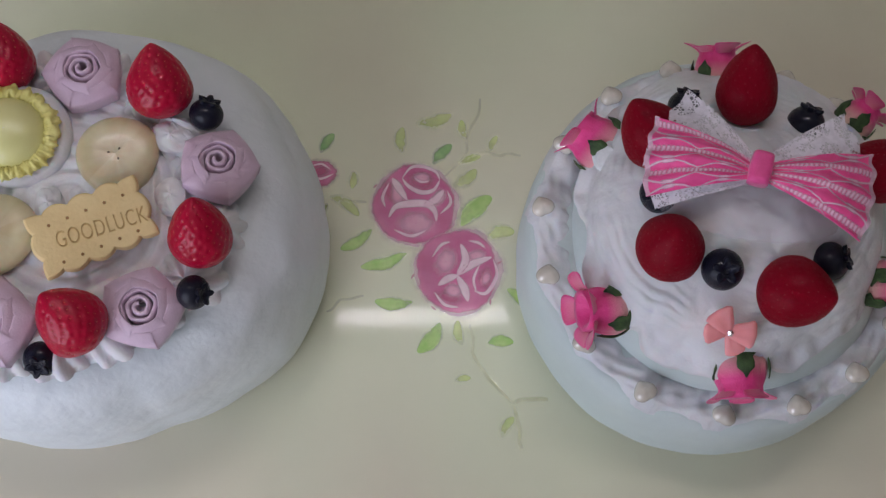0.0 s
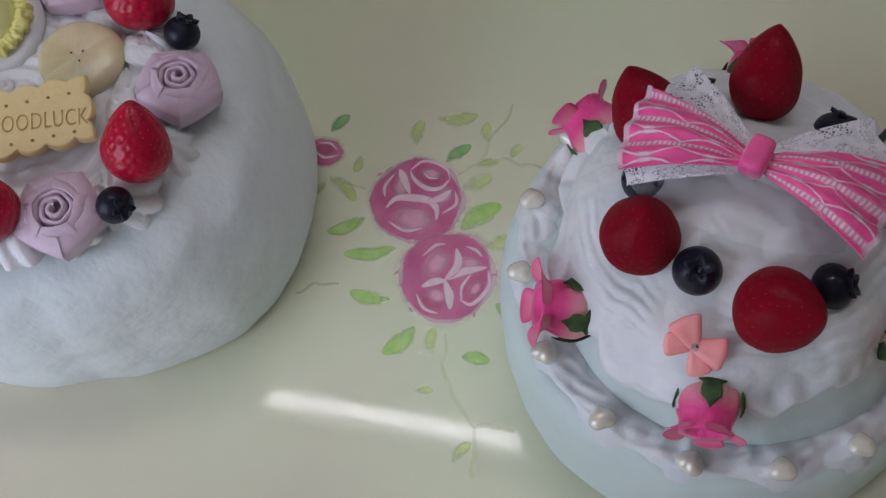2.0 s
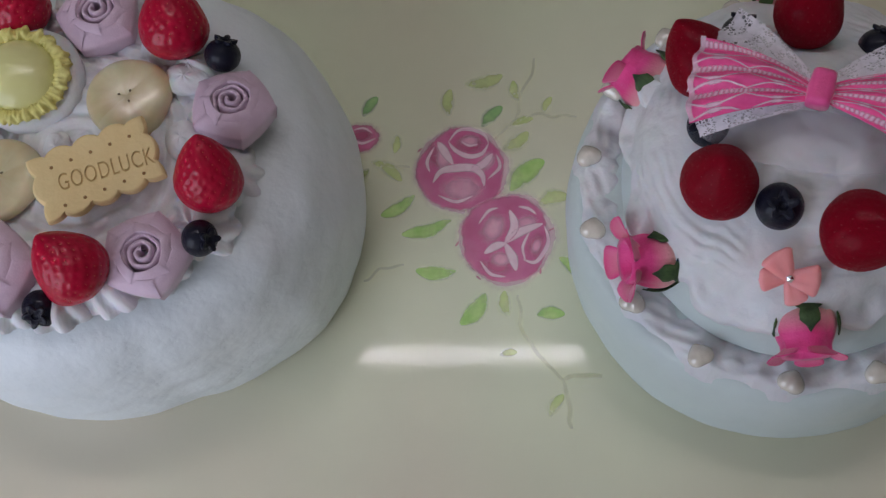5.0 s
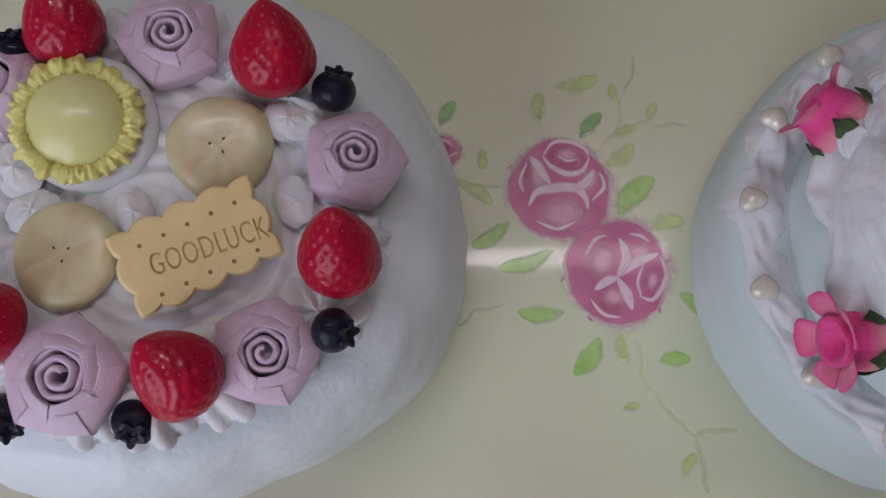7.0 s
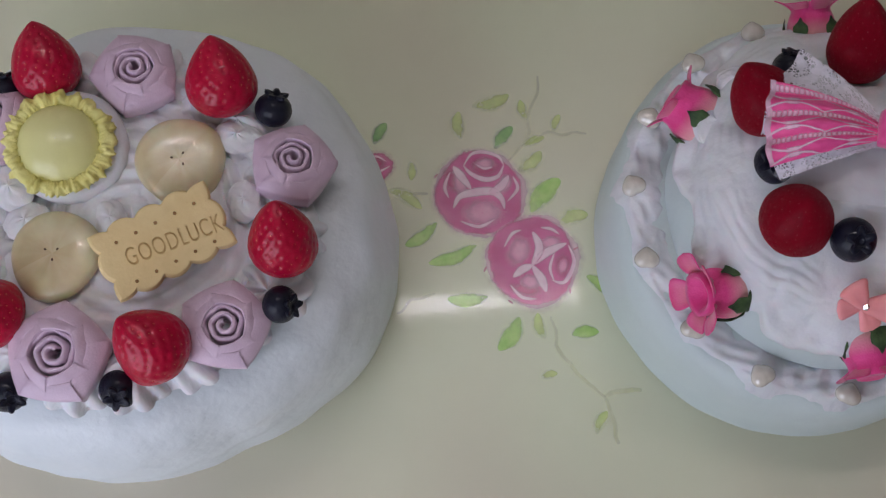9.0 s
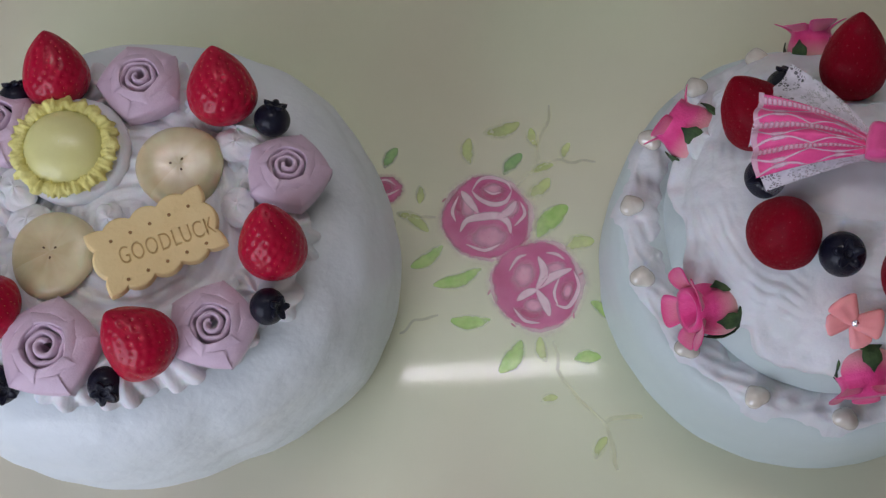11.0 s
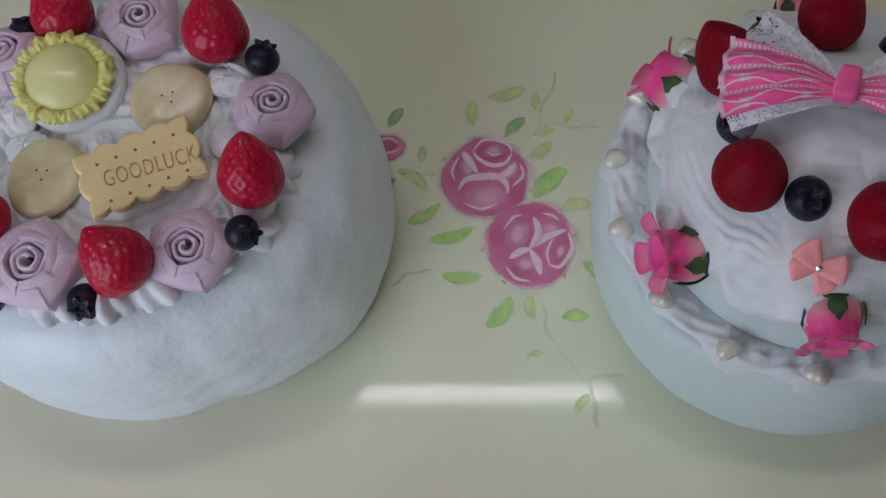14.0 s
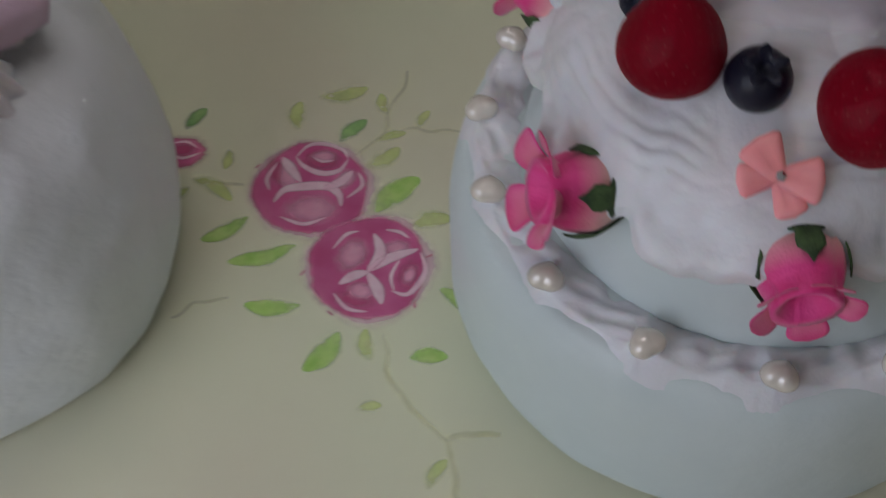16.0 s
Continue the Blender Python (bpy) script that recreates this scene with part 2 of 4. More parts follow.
def lace(name, colour, bands):
    """Open lace. With bands: scalloped ladders along the cloth with garlands between; without: a net with solid sprigs."""
    m = material(name, colour, 0.7, None, 400)
    nodes, links = m.node_tree.nodes, m.node_tree.links
    uv = nodes.new("ShaderNodeUVMap")

    def calc(kind, a, b=None, c=None):
        n = nodes.new("ShaderNodeMath")
        n.operation = kind
        for k, v in enumerate((a, b, c)):
            if isinstance(v, (int, float)):
                n.inputs[k].default_value = v
            elif v is not None:
                links.new(v, n.inputs[k])
        return n.outputs["Value"]

    def line(distance, half, most):
        n = nodes.new("ShaderNodeMapRange")
        n.inputs["From Min"].default_value, n.inputs["From Max"].default_value = half * 0.6, half * 1.3
        n.inputs["To Min"].default_value, n.inputs["To Max"].default_value = most, 0.0
        links.new(distance, n.inputs["Value"])
        return n.outputs["Result"]

    if bands:
        split = nodes.new("ShaderNodeSeparateXYZ")
        links.new(uv.outputs["UV"], split.inputs["Vector"])
        wander = nodes.new("ShaderNodeTexNoise")
        wander.inputs["Scale"].default_value = 5.0
        links.new(uv.outputs["UV"], wander.inputs["Vector"])
        shake = calc("MULTIPLY", calc("SUBTRACT", wander.outputs["Fac"], 0.5), 0.05)
        along, over = calc("ADD", split.outputs["X"], shake), calc("ADD", split.outputs["Y"], shake)
        # three repeats across the cloth; folded is 0 in the ladder and 0.165 midway between
        folded = calc("PINGPONG", calc("SUBTRACT", over, 0.08), 0.1667)
        rungs = calc("MULTIPLY_ADD", calc("ABSOLUTE", calc("SINE", calc("MULTIPLY", along, 75.0))), 0.50, 0.22)
        ladder = calc("MULTIPLY", line(folded, 0.040, 1.0), rungs)
        swag = calc("MULTIPLY_ADD", calc("ABSOLUTE", calc("SINE", calc("MULTIPLY", along, 6.0))), 0.100, 0.045)
        garland = line(calc("ABSOLUTE", calc("SUBTRACT", folded, swag)), 0.012, 0.72)
        # little knots of thread where the garlands meet
        beat = calc("ABSOLUTE", calc("COSINE", calc("MULTIPLY", along, 6.0)))
        knot_row = calc("MULTIPLY", line(calc("ABSOLUTE", calc("SUBTRACT", folded, 0.140)), 0.022, 0.75), line(beat, 0.30, 1.0))
        hem = calc("MULTIPLY", calc("GREATER_THAN", along, 0.955), 0.6)
        alpha = calc("MAXIMUM", calc("MAXIMUM", ladder, garland), calc("MAXIMUM", knot_row, hem))
    else:
        sprig = nodes.new("ShaderNodeTexNoise")
        sprig.inputs["Scale"].default_value, sprig.inputs["Detail"].default_value = 7.0, 1.0
        links.new(uv.outputs["UV"], sprig.inputs["Vector"])
        net = nodes.new("ShaderNodeTexVoronoi")
        net.feature = "DISTANCE_TO_EDGE"
        net.inputs["Scale"].default_value = 30.0
        links.new(uv.outputs["UV"], net.inputs["Vector"])
        mesh = nodes.new("ShaderNodeMapRange")
        mesh.inputs["From Min"].default_value, mesh.inputs["From Max"].default_value = 0.10, 0.18
        mesh.inputs["To Min"].default_value, mesh.inputs["To Max"].default_value = 0.92, 0.25
        links.new(net.outputs["Distance"], mesh.inputs["Value"])
        solid = nodes.new("ShaderNodeMapRange")
        solid.inputs["From Min"].default_value, solid.inputs["From Max"].default_value = 0.47, 0.52
        solid.inputs["To Max"].default_value = 0.9
        links.new(sprig.outputs["Fac"], solid.inputs["Value"])
        alpha = calc("MAXIMUM", mesh.outputs["Result"], solid.outputs["Result"])
    links.new(alpha, principled(m).inputs["Alpha"])
    return m


LACE_OVER = lace("pink_white_lace", (0.90, 0.70, 0.82), True)
LACE = lace("white_lace", (0.86, 0.82, 0.90), False)
TULLE = material("white_tulle", (0.84, 0.80, 0.87), 0.8, None, 300)
principled(TULLE).inputs["Alpha"].default_value = 0.22

# fabric petal: hot pink at the mouth, pale cream near the stem, by the height in the bud
PETAL = material("pink_silk_petal", (0.82, 0.06, 0.30), 0.55, (0.72, 0.015, 0.18), 110, bump=0.3, bump_scale=1500, sheen=0.3)
pn, pl = PETAL.node_tree.nodes, PETAL.node_tree.links
tint = pn.new("ShaderNodeAttribute")
tint.attribute_name = "cover"
mixer = pn.new("ShaderNodeMix")
mixer.data_type = "RGBA"
mixer.inputs["A"].default_value = (0.80, 0.68, 0.50, 1)
pl.new(tint.outputs["Fac"], mixer.inputs["Factor"])
pl.new(principled(PETAL).inputs["Base Color"].links[0].from_socket, mixer.inputs["B"])
pl.new(mixer.outputs["Result"], principled(PETAL).inputs["Base Color"])


# ---- building helpers ----
def sheet(name, points, close_u=False, close_v=False, cover=None, caps=False):
    """A mesh from a grid of points (nu, nv, 3), with UV and, where given, a cover value for each point."""
    nu, nv = points.shape[:2]
    faces, uvs = [], []
    for i in range(nu if close_u else nu - 1):
        for j in range(nv if close_v else nv - 1):
            a, b = (i + 1) % nu, (j + 1) % nv
            faces.append((i * nv + j, a * nv + j, a * nv + b, i * nv + b))
            u0, u1, v0, v1 = i / (nu - 1), (i + 1) / (nu - 1), j / (nv - 1), (j + 1) / (nv - 1)
            uvs += [u0, v0, u1, v0, u1, v1, u0, v1]
    if caps:
        faces.append(tuple(i * nv for i in range(nu))[::-1])
        faces.append(tuple(i * nv + nv - 1 for i in range(nu)))
    me = bpy.data.meshes.new(name)
    me.from_pydata(points.reshape(-1, 3).tolist(), [], faces)
    layer = me.uv_layers.new(name="UVMap")
    uvs += [0.0] * (len(me.loops) * 2 - len(uvs))
    layer.data.foreach_set("uv", uvs)
    me.polygons.foreach_set("use_smooth", [True] * len(me.polygons))
    if cover is not None:
        me.attributes.new("cover", "FLOAT", "POINT").data.foreach_set("value", cover.reshape(-1).astype(np.float32))
    me.update()
    return me


def joined(name, meshes):
    bm = bmesh.new()
    for me in meshes:
        bm.from_mesh(me)
    out = bpy.data.meshes.new(name)
    bm.to_mesh(out)
    bm.free()
    return out


def part(name, me, mat, parent=None, label="", m=None, thick=0.0):
    """One mesh object, under its thing or part."""
    if isinstance(me, bmesh.types.BMesh):
        bm, me = me, bpy.data.meshes.new(name)
        bm.to_mesh(me)
        bm.free()
    if not me.materials:
        me.materials.append(mat)
    ob = new(name, me)
    if parent:
        ob.parent = parent
    if m:
        ob.matrix_basis = m
    if thick:
        mod = ob.modifiers.new("thickness", "SOLIDIFY")
        mod.thickness = thick
    return tagged(ob, label)


def thing(name, m, label, category, group="", kind=""):
    ob = new(name)
    ob.empty_display_size = 0.01
    ob.matrix_basis = m
    return tagged(ob, label, category, group, kind)


def box(x0, x1, y0, y1, z0, z1, bevel=0.0):
    bm = bmesh.new()
    bmesh.ops.create_cube(bm, size=1, matrix=Matrix.LocRotScale(((x0 + x1) / 2, (y0 + y1) / 2, (z0 + z1) / 2), None, (x1 - x0, y1 - y0, z1 - z0)))
    if bevel:
        bmesh.ops.bevel(bm, geom=bm.edges[:], offset=bevel, segments=3, affect="EDGES", profile=0.5)
    return bm


def lumps(p, scale, seed=0.0):
    return noise.noise(Vector((p[0] * scale + seed, p[1] * scale - seed, p[2] * scale + 2 * seed)))


def aim(place, way, spin=0.0, size=1.0):
    """A pose at a place with its z axis along way."""
    turn = Vector(way).normalized().to_track_quat("Z", "Y").to_matrix().to_4x4()
    return Matrix.Translation(place) @ turn @ Matrix.Rotation(radians(spin), 4, "Z") @ Matrix.Scale(size, 4)


# the table runs at 12.7 degrees to the x axis; across and away along its sides
AX, AY = Vector((0.976, 0.220, 0)), Vector((-0.220, 0.976, 0))


def way(across, away, up):
    return AX * across + AY * away + Vector((0, 0, up))


# ---- the room ----
part("floor", box(-2.0, 2.3, -0.73, 2.5, -0.80, -0.72), FLOOR)
part("ceiling", box(-2.0, 2.3, -0.73, 2.5, 1.74, 1.80), CEILING)
part("wall_north", box(-2.0, 2.3, 2.4, 2.5, -0.72, 1.74), WALL)
part("wall_east", box(2.2, 2.3, -0.63, 2.4, -0.72, 1.74), WALL)
part("wall_west", box(-2.0, -1.9, -0.63, 2.4, -0.72, 1.74), WALL)
bm = bmesh.new()
for x0, x1, z0, z1 in ((-2.0, -1.08, -0.72, 1.74), (-0.08, 2.3, -0.72, 1.74), (-1.08, -0.08, -0.72, -0.03), (-1.08, -0.08, 0.97, 1.74)):
    bmesh.ops.create_cube(bm, size=1, matrix=Matrix.LocRotScale(((x0 + x1) / 2, -0.68, (z0 + z1) / 2), None, (x1 - x0, 0.1, z1 - z0)))
part("wall_south", bm, WALL)
for n, label in (("floor", "plain vinyl floor"), ("ceiling", "white ceiling boards"), ("wall_north", "plain painted wall"), ("wall_east", "plain painted wall"),
                 ("wall_west", "plain painted wall"), ("wall_south", "plain painted wall with a window opening")):
    tagged(bpy.data.objects[n], label, n.split("_")[0], "", "structure")
# unseen window, added and placed to suit the bluish light on the cakes
win = thing("window_1", pose(-0.58, -0.68, 0.47), "wide unseen window with a white frame and clear panes, added for daylight", "window", "", "structure")
for x0, x1, z0, z1 in ((-0.50, 0.50, -0.5, -0.46), (-0.50, 0.50, 0.46, 0.5), (-0.50, -0.46, -0.46, 0.46), (0.46, 0.50, -0.46, 0.46), (-0.02, 0.02, -0.46, 0.46)):
    part("window_frame", box(x0, x1, -0.03, 0.03, z0, z1, 0.004), METAL, win)
for x0, x1 in ((-0.46, -0.02), (0.02, 0.46)):
    part("pane", box(x0, x1, -0.003, 0.003, -0.46, 0.46), GLASS, win).visible_shadow = False


def fluorescent_light(away):
    lamp = thing("ceiling_light", pose(0, 0, 1.70, 0, 0, 12.7) @ pose(0, away, 0), "white ceiling fitting with one lit fluorescent tube", "ceiling light")
    part("housing", box(-0.63, 0.63, -0.03, 0.03, 0.018, 0.04, 0.004), METAL, lamp)
    a = np.linspace(0, TAU, 16, endpoint=False)
    x = np.linspace(-0.6, 0.6, 9)
    grid = np.stack([np.repeat(x[None], 16, 0), 0.0127 * np.cos(a)[:, None] + 0 * x, 0.0127 * np.sin(a)[:, None] + 0 * x], -1)
    part("tube", sheet("tube", grid, close_u=True), TUBE, lamp, "lit fluorescent tube")
    for side in (-1, 1):
        part("lamp_holder", box(side * 0.615 - 0.012, side * 0.615 + 0.012, -0.016, 0.016, -0.016, 0.02, 0.003), METAL, lamp)


fluorescent_light(0.642)

# ---- the painted table ----
table = thing("table", pose(0.0, 0.25, 0.0, 0, 0, 12.7), "cream varnished tabletop hand-painted with pink roses", "table")
part("tabletop", box(-0.75, 0.75, -0.45, 0.45, -0.03, 0.0, 0.003), TABLE, table)
for sx in (-1, 1):
    for sy in (-1, 1):
        part("leg", box(sx * 0.68 - 0.025, sx * 0.68 + 0.025, sy * 0.38 - 0.025, sy * 0.38 + 0.025, -0.72, -0.03, 0.004), LEG, table)
TABLE_BACK = table.matrix_basis.inverted()


def painted(name, me, mat, label="", level=0.0):
    ob = part(name, me, mat, table, label)
    ob.matrix_basis = TABLE_BACK @ Matrix.Translation((0, 0, 0.00012 + 0.3 * level))
    ob.visible_shadow = False
    return ob


def blob(name, x, y, rx, ry, turn, seed, wobble=0.12):
    """A soft-edged disc of paint."""
    a, r = np.linspace(0, TAU, 48, endpoint=False), np.linspace(0.02, 1.0, 12)
    w = np.array([1 + wobble * noise.noise(Vector((math.cos(t) * 1.6 + seed, math.sin(t) * 1.6, seed))) for t in a])
    px, py = rx * np.outer(np.cos(a) * w, r), ry * np.outer(np.sin(a) * w, r)
    c, s = math.cos(radians(turn)), math.sin(radians(turn))
    grid = np.stack([x + c * px - s * py, y + s * px + c * py, 0 * px], -1)
    cover = np.repeat(np.clip((1 - r) / (0.22 if rx > 0.02 else 0.75), 0, 1)[None], 48, 0)
    return sheet(name, grid, close_u=True, cover=cover)


def curve_points(pts, n):
    """A smooth run of n points through a few."""
    p = np.array(pts, float)
    t = np.linspace(0, len(p) - 1, n)
    out = []
    for v in t:
        i = min(int(v), len(p) - 2)
        f = v - i
        a, b, c, d = p[max(i - 1, 0)], p[i], p[i + 1], p[min(i + 2, len(p) - 1)]
        out.append(0.5 * (2 * b + (c - a) * f + (2 * a - 5 * b + 4 * c - d) * f * f + (3 * b - a - 3 * c + d) * f ** 3))
    return np.array(out)


def stroke(name, pts, width, blunt=0.5, fade=0.0, waver=0.0):
    """A tapered brush stroke along a few points, thin in paint where it begins."""
    p = curve_points(pts, 18)
    for k in range(18):
        p[k] += waver * np.array(noise.noise_vector(Vector((p[k][0] * 130, p[k][1] * 130, 2.0))))[:2]
    d = np.gradient(p, axis=0)
    side = np.stack([-d[:, 1], d[:, 0]], -1) / (np.linalg.norm(d, axis=1)[:, None] + 1e-9)
    t = np.linspace(0, 1, 18)
    w = width * np.maximum(np.sin(np.pi * np.clip(t * 0.92 + 0.04, 0, 1)) ** blunt, 0.08)
    v = np.linspace(-1, 1, 7)
    xy = p[:, None] + side[:, None] * (w[:, None] * v[None])[:, :, None] / 2
    grid = np.concatenate([xy, np.zeros((18, 7, 1))], -1)
    load = [(1 - fade * (1 - k)) * (1 + 0.5 * waver / 0.002 * noise.noise(Vector((k * 7, p[0][0] * 900, p[0][1] * 900)))) for k in t]
    cover = np.clip((1 - np.abs(v)) * 1.9, 0, 1)[None] * np.array(load)[:, None]
    return sheet(name, grid, cover=cover)


def leaf(x0, y0, x1, y1, width, mat):
    bend = 0.08 * (-1 if (x0 + y1) * 1e4 % 2 > 1 else 1)
    mid = ((x0 + x1) / 2 - bend * (y1 - y0), (y0 + y1) / 2 + bend * (x1 - x0))
    painted("painted_leaf", stroke("painted_leaf", ((x0, y0), mid, (x1, y1)), width * 1.45, 0.95, 0.55, 0.0006), mat)


painted("painted_rose", blob("painted_rose", -0.015, 0.2525, 0.0222, 0.0222, 12, 1.3), ROSE_PAINT, "pink painted rose with white strokes")
painted("painted_rose", blob("painted_rose", 0.014, 0.2225, 0.0225, 0.0225, 12, 4.1), ROSE_PAINT, "pink painted rose with white strokes", 0.0001)
painted("painted_rose", blob("painted_rose", -0.066, 0.2585, 0.0115, 0.0095, 20, 7.7), ROSE_PAINT, "small pink painted rosebud half under the cake")
for x, y, seed in ((-0.015, 0.2525, 1.9), (0.014, 0.2225, 4.9)):
    painted("paint_fringe", blob("paint_fringe", x, y, 0.0252, 0.0252, 12, seed), ROSE_FRINGE, "soft mauve fringe", -0.0001)
for x, y, turn in ((-0.0365, 0.2580, 60), (0.0055, 0.2440, 60), (-0.0075, 0.2150, 70), (0.0060, 0.2010, 150), (0.0335, 0.2310, 40), (0.0330, 0.2100, 100)):
    painted("paint_fleck", stroke("paint_fleck", ((x - 0.0014 * math.cos(radians(turn)), y - 0.0014 * math.sin(radians(turn))), (x, y), (x + 0.0014 * math.cos(radians(turn)), y + 0.0014 * math.sin(radians(turn)))), 0.0012), ROSE_DARK, "", 0.0003)
painted("petal_shade", blob("petal_shade", -0.014, 0.2655, 0.0100, 0.0070, 12, 2.0), ROSE_DARK, "", 0.0002)
painted("petal_shade", blob("petal_shade", -0.029, 0.2570, 0.0050, 0.0090, 25, 2.6), ROSE_DARK, "", 0.0002)
painted("petal_light", blob("petal_light", -0.012, 0.2425, 0.0125, 0.0085, 12, 5.0), ROSE_PALE, "", 0.0002)
painted("petal_light", blob("petal_light", -0.014, 0.2675, 0.0065, 0.0040, 12, 6.0), ROSE_PALE, "", 0.0003)
painted("petal_shade", blob("petal_shade", 0.0285, 0.2220, 0.0055, 0.0085, 0, 3.0), ROSE_DARK, "", 0.0002)
painted("petal_shade", blob("petal_shade", 0.0130, 0.2080, 0.0100, 0.0045, 0, 3.6), ROSE_DARK, "", 0.0002)
painted("petal_light", blob("petal_light", 0.0070, 0.2260, 0.0070, 0.0100, -10, 8.0), ROSE_PALE, "", 0.0002)
painted("petal_light", blob("petal_light", 0.0285, 0.2215, 0.0030, 0.0055, -10, 9.0), ROSE_PALE, "", 0.0003)
painted("petal_light", blob("petal_light", -0.0245, 0.2560, 0.0050, 0.0085, 20, 12.0), ROSE_PALE, "", 0.00022)
painted("petal_light", blob("petal_light", -0.0035, 0.2585, 0.0045, 0.0070, -20, 13.0), ROSE_PALE, "", 0.00022)
painted("petal_light", blob("petal_light", 0.0215, 0.2320, 0.0065, 0.0045, 20, 14.0), ROSE_PALE, "", 0.00022)
painted("petal_light", blob("petal_light", 0.0140, 0.2120, 0.0065, 0.0050, 0, 15.0), ROSE_PALE, "", 0.00022)
painted("petal_shade", blob("petal_shade", -0.066, 0.2600, 0.0070, 0.0050, 15, 9.6), ROSE_DARK, "", 0.0002)
FIRST_ROSE = (
        (((-0.024, 0.265), (-0.021, 0.2715), (-0.015, 0.2735), (-0.008, 0.2720), (-0.005, 0.268)), 0.0016),
        (((-0.024, 0.265), (-0.020, 0.2615), (-0.013, 0.2595), (-0.007, 0.2620), (-0.005, 0.268)), 0.0022),
        (((-0.018, 0.2665), (-0.014, 0.2650), (-0.010, 0.2665)), 0.0010),
        (((-0.029, 0.264), (-0.025, 0.260), (-0.019, 0.254)), 0.0034),
        (((-0.026, 0.243), (-0.024, 0.249), (-0.018, 0.252), (-0.009, 0.254), (-0.004, 0.251), (-0.002, 0.246)), 0.0036),
        (((-0.010, 0.253), (-0.005, 0.257), (-0.002, 0.263)), 0.0034),
        (((-0.030, 0.261), (-0.0315, 0.253), (-0.029, 0.248)), 0.0014),
        (((0.000, 0.263), (0.003, 0.257), (-0.001, 0.250)), 0.0014),
        (((-0.022, 0.237), (-0.013, 0.2355), (-0.006, 0.240)), 0.0014))
SECOND_ROSE = (
        (((0.0125, 0.2365), (0.0165, 0.229), (0.0140, 0.220)), 0.0034),
        (((0.014, 0.220), (0.020, 0.227), (0.029, 0.233)), 0.0036),
        (((0.006, 0.213), (0.010, 0.2175), (0.0145, 0.220)), 0.0034),
        (((0.014, 0.220), (0.019, 0.214), (0.022, 0.208)), 0.0036),
        (((0.030, 0.232), (0.0335, 0.224), (0.030, 0.214), (0.024, 0.214)), 0.0018),
        (((0.024, 0.228), (0.0225, 0.220), (0.025, 0.214)), 0.0012),
        (((0.000, 0.227), (0.003, 0.234), (0.007, 0.2365)), 0.0013),
        (((0.005, 0.209), (0.011, 0.204), (0.018, 0.204)), 0.0014),
        (((0.016, 0.239), (0.021, 0.239), (0.025, 0.237)), 0.0013))
SMALL_BUD = (
        (((-0.071, 0.262), (-0.066, 0.2640), (-0.061, 0.262)), 0.0010),
        (((-0.071, 0.258), (-0.065, 0.2560), (-0.059, 0.260)), 0.0012))
for pts, width in FIRST_ROSE + SECOND_ROSE + SMALL_BUD:
    painted("brush_stroke", stroke("brush_stroke", pts, width * 1.45, 0.95), STROKE, "", 0.0004)

ROSE_LEAVES = (
        (-0.013, 0.226, -0.034, 0.2145, 0.0062, LEAF_GREEN), (-0.033, 0.2345, -0.046, 0.2215, 0.0060, LEAF_GREEN),
        (0.011, 0.246, 0.0225, 0.2645, 0.0090, LEAF_GREEN), (-0.010, 0.2755, -0.003, 0.2885, 0.0060, LEAF_DARK),
        (-0.027, 0.2785, -0.030, 0.2925, 0.0060, LEAF_PALE), (-0.024, 0.2965, -0.007, 0.3050, 0.0070, LEAF_PALE),
        (-0.005, 0.202, -0.023, 0.1985, 0.0062, LEAF_GREEN), (0.011, 0.1945, 0.003, 0.1775, 0.0074, LEAF_GREEN),
        (0.0235, 0.186, 0.019, 0.197, 0.0052, LEAF_PALE), (0.036, 0.189, 0.048, 0.1925, 0.0056, LEAF_GREEN))
TENDRIL_LEAVES = (
        (-0.068, 0.270, -0.064, 0.2815, 0.0054, LEAF_DARK), (-0.058, 0.248, -0.041, 0.2405, 0.0060, LEAF_PALE),
        (-0.0495, 0.264, -0.048, 0.2545, 0.0044, LEAF_PALE), (0.002, 0.266, 0.012, 0.2775, 0.0068, LEAF_PALE),
        (0.025, 0.2425, 0.0375, 0.249, 0.0074, LEAF_PALE), (0.0515, 0.1455, 0.055, 0.1560, 0.0046, LEAF_PALE),
        (0.024, 0.1675, 0.031, 0.1705, 0.0036, LEAF_PALE), (0.040, 0.218, 0.053, 0.211, 0.0060, LEAF_GREEN),
        (0.004, 0.2930, -0.001, 0.3030, 0.0046, LEAF_PALE), (0.017, 0.2890, 0.019, 0.2980, 0.0040, LEAF_PALE),
        (0.003, 0.2790, 0.013, 0.2850, 0.0044, LEAF_PALE), (-0.058, 0.2440, -0.064, 0.2360, 0.0048, LEAF_PALE))
for x0, y0, x1, y1, width, mat in ROSE_LEAVES + TENDRIL_LEAVES:
    leaf(x0, y0, x1, y1, width, mat)
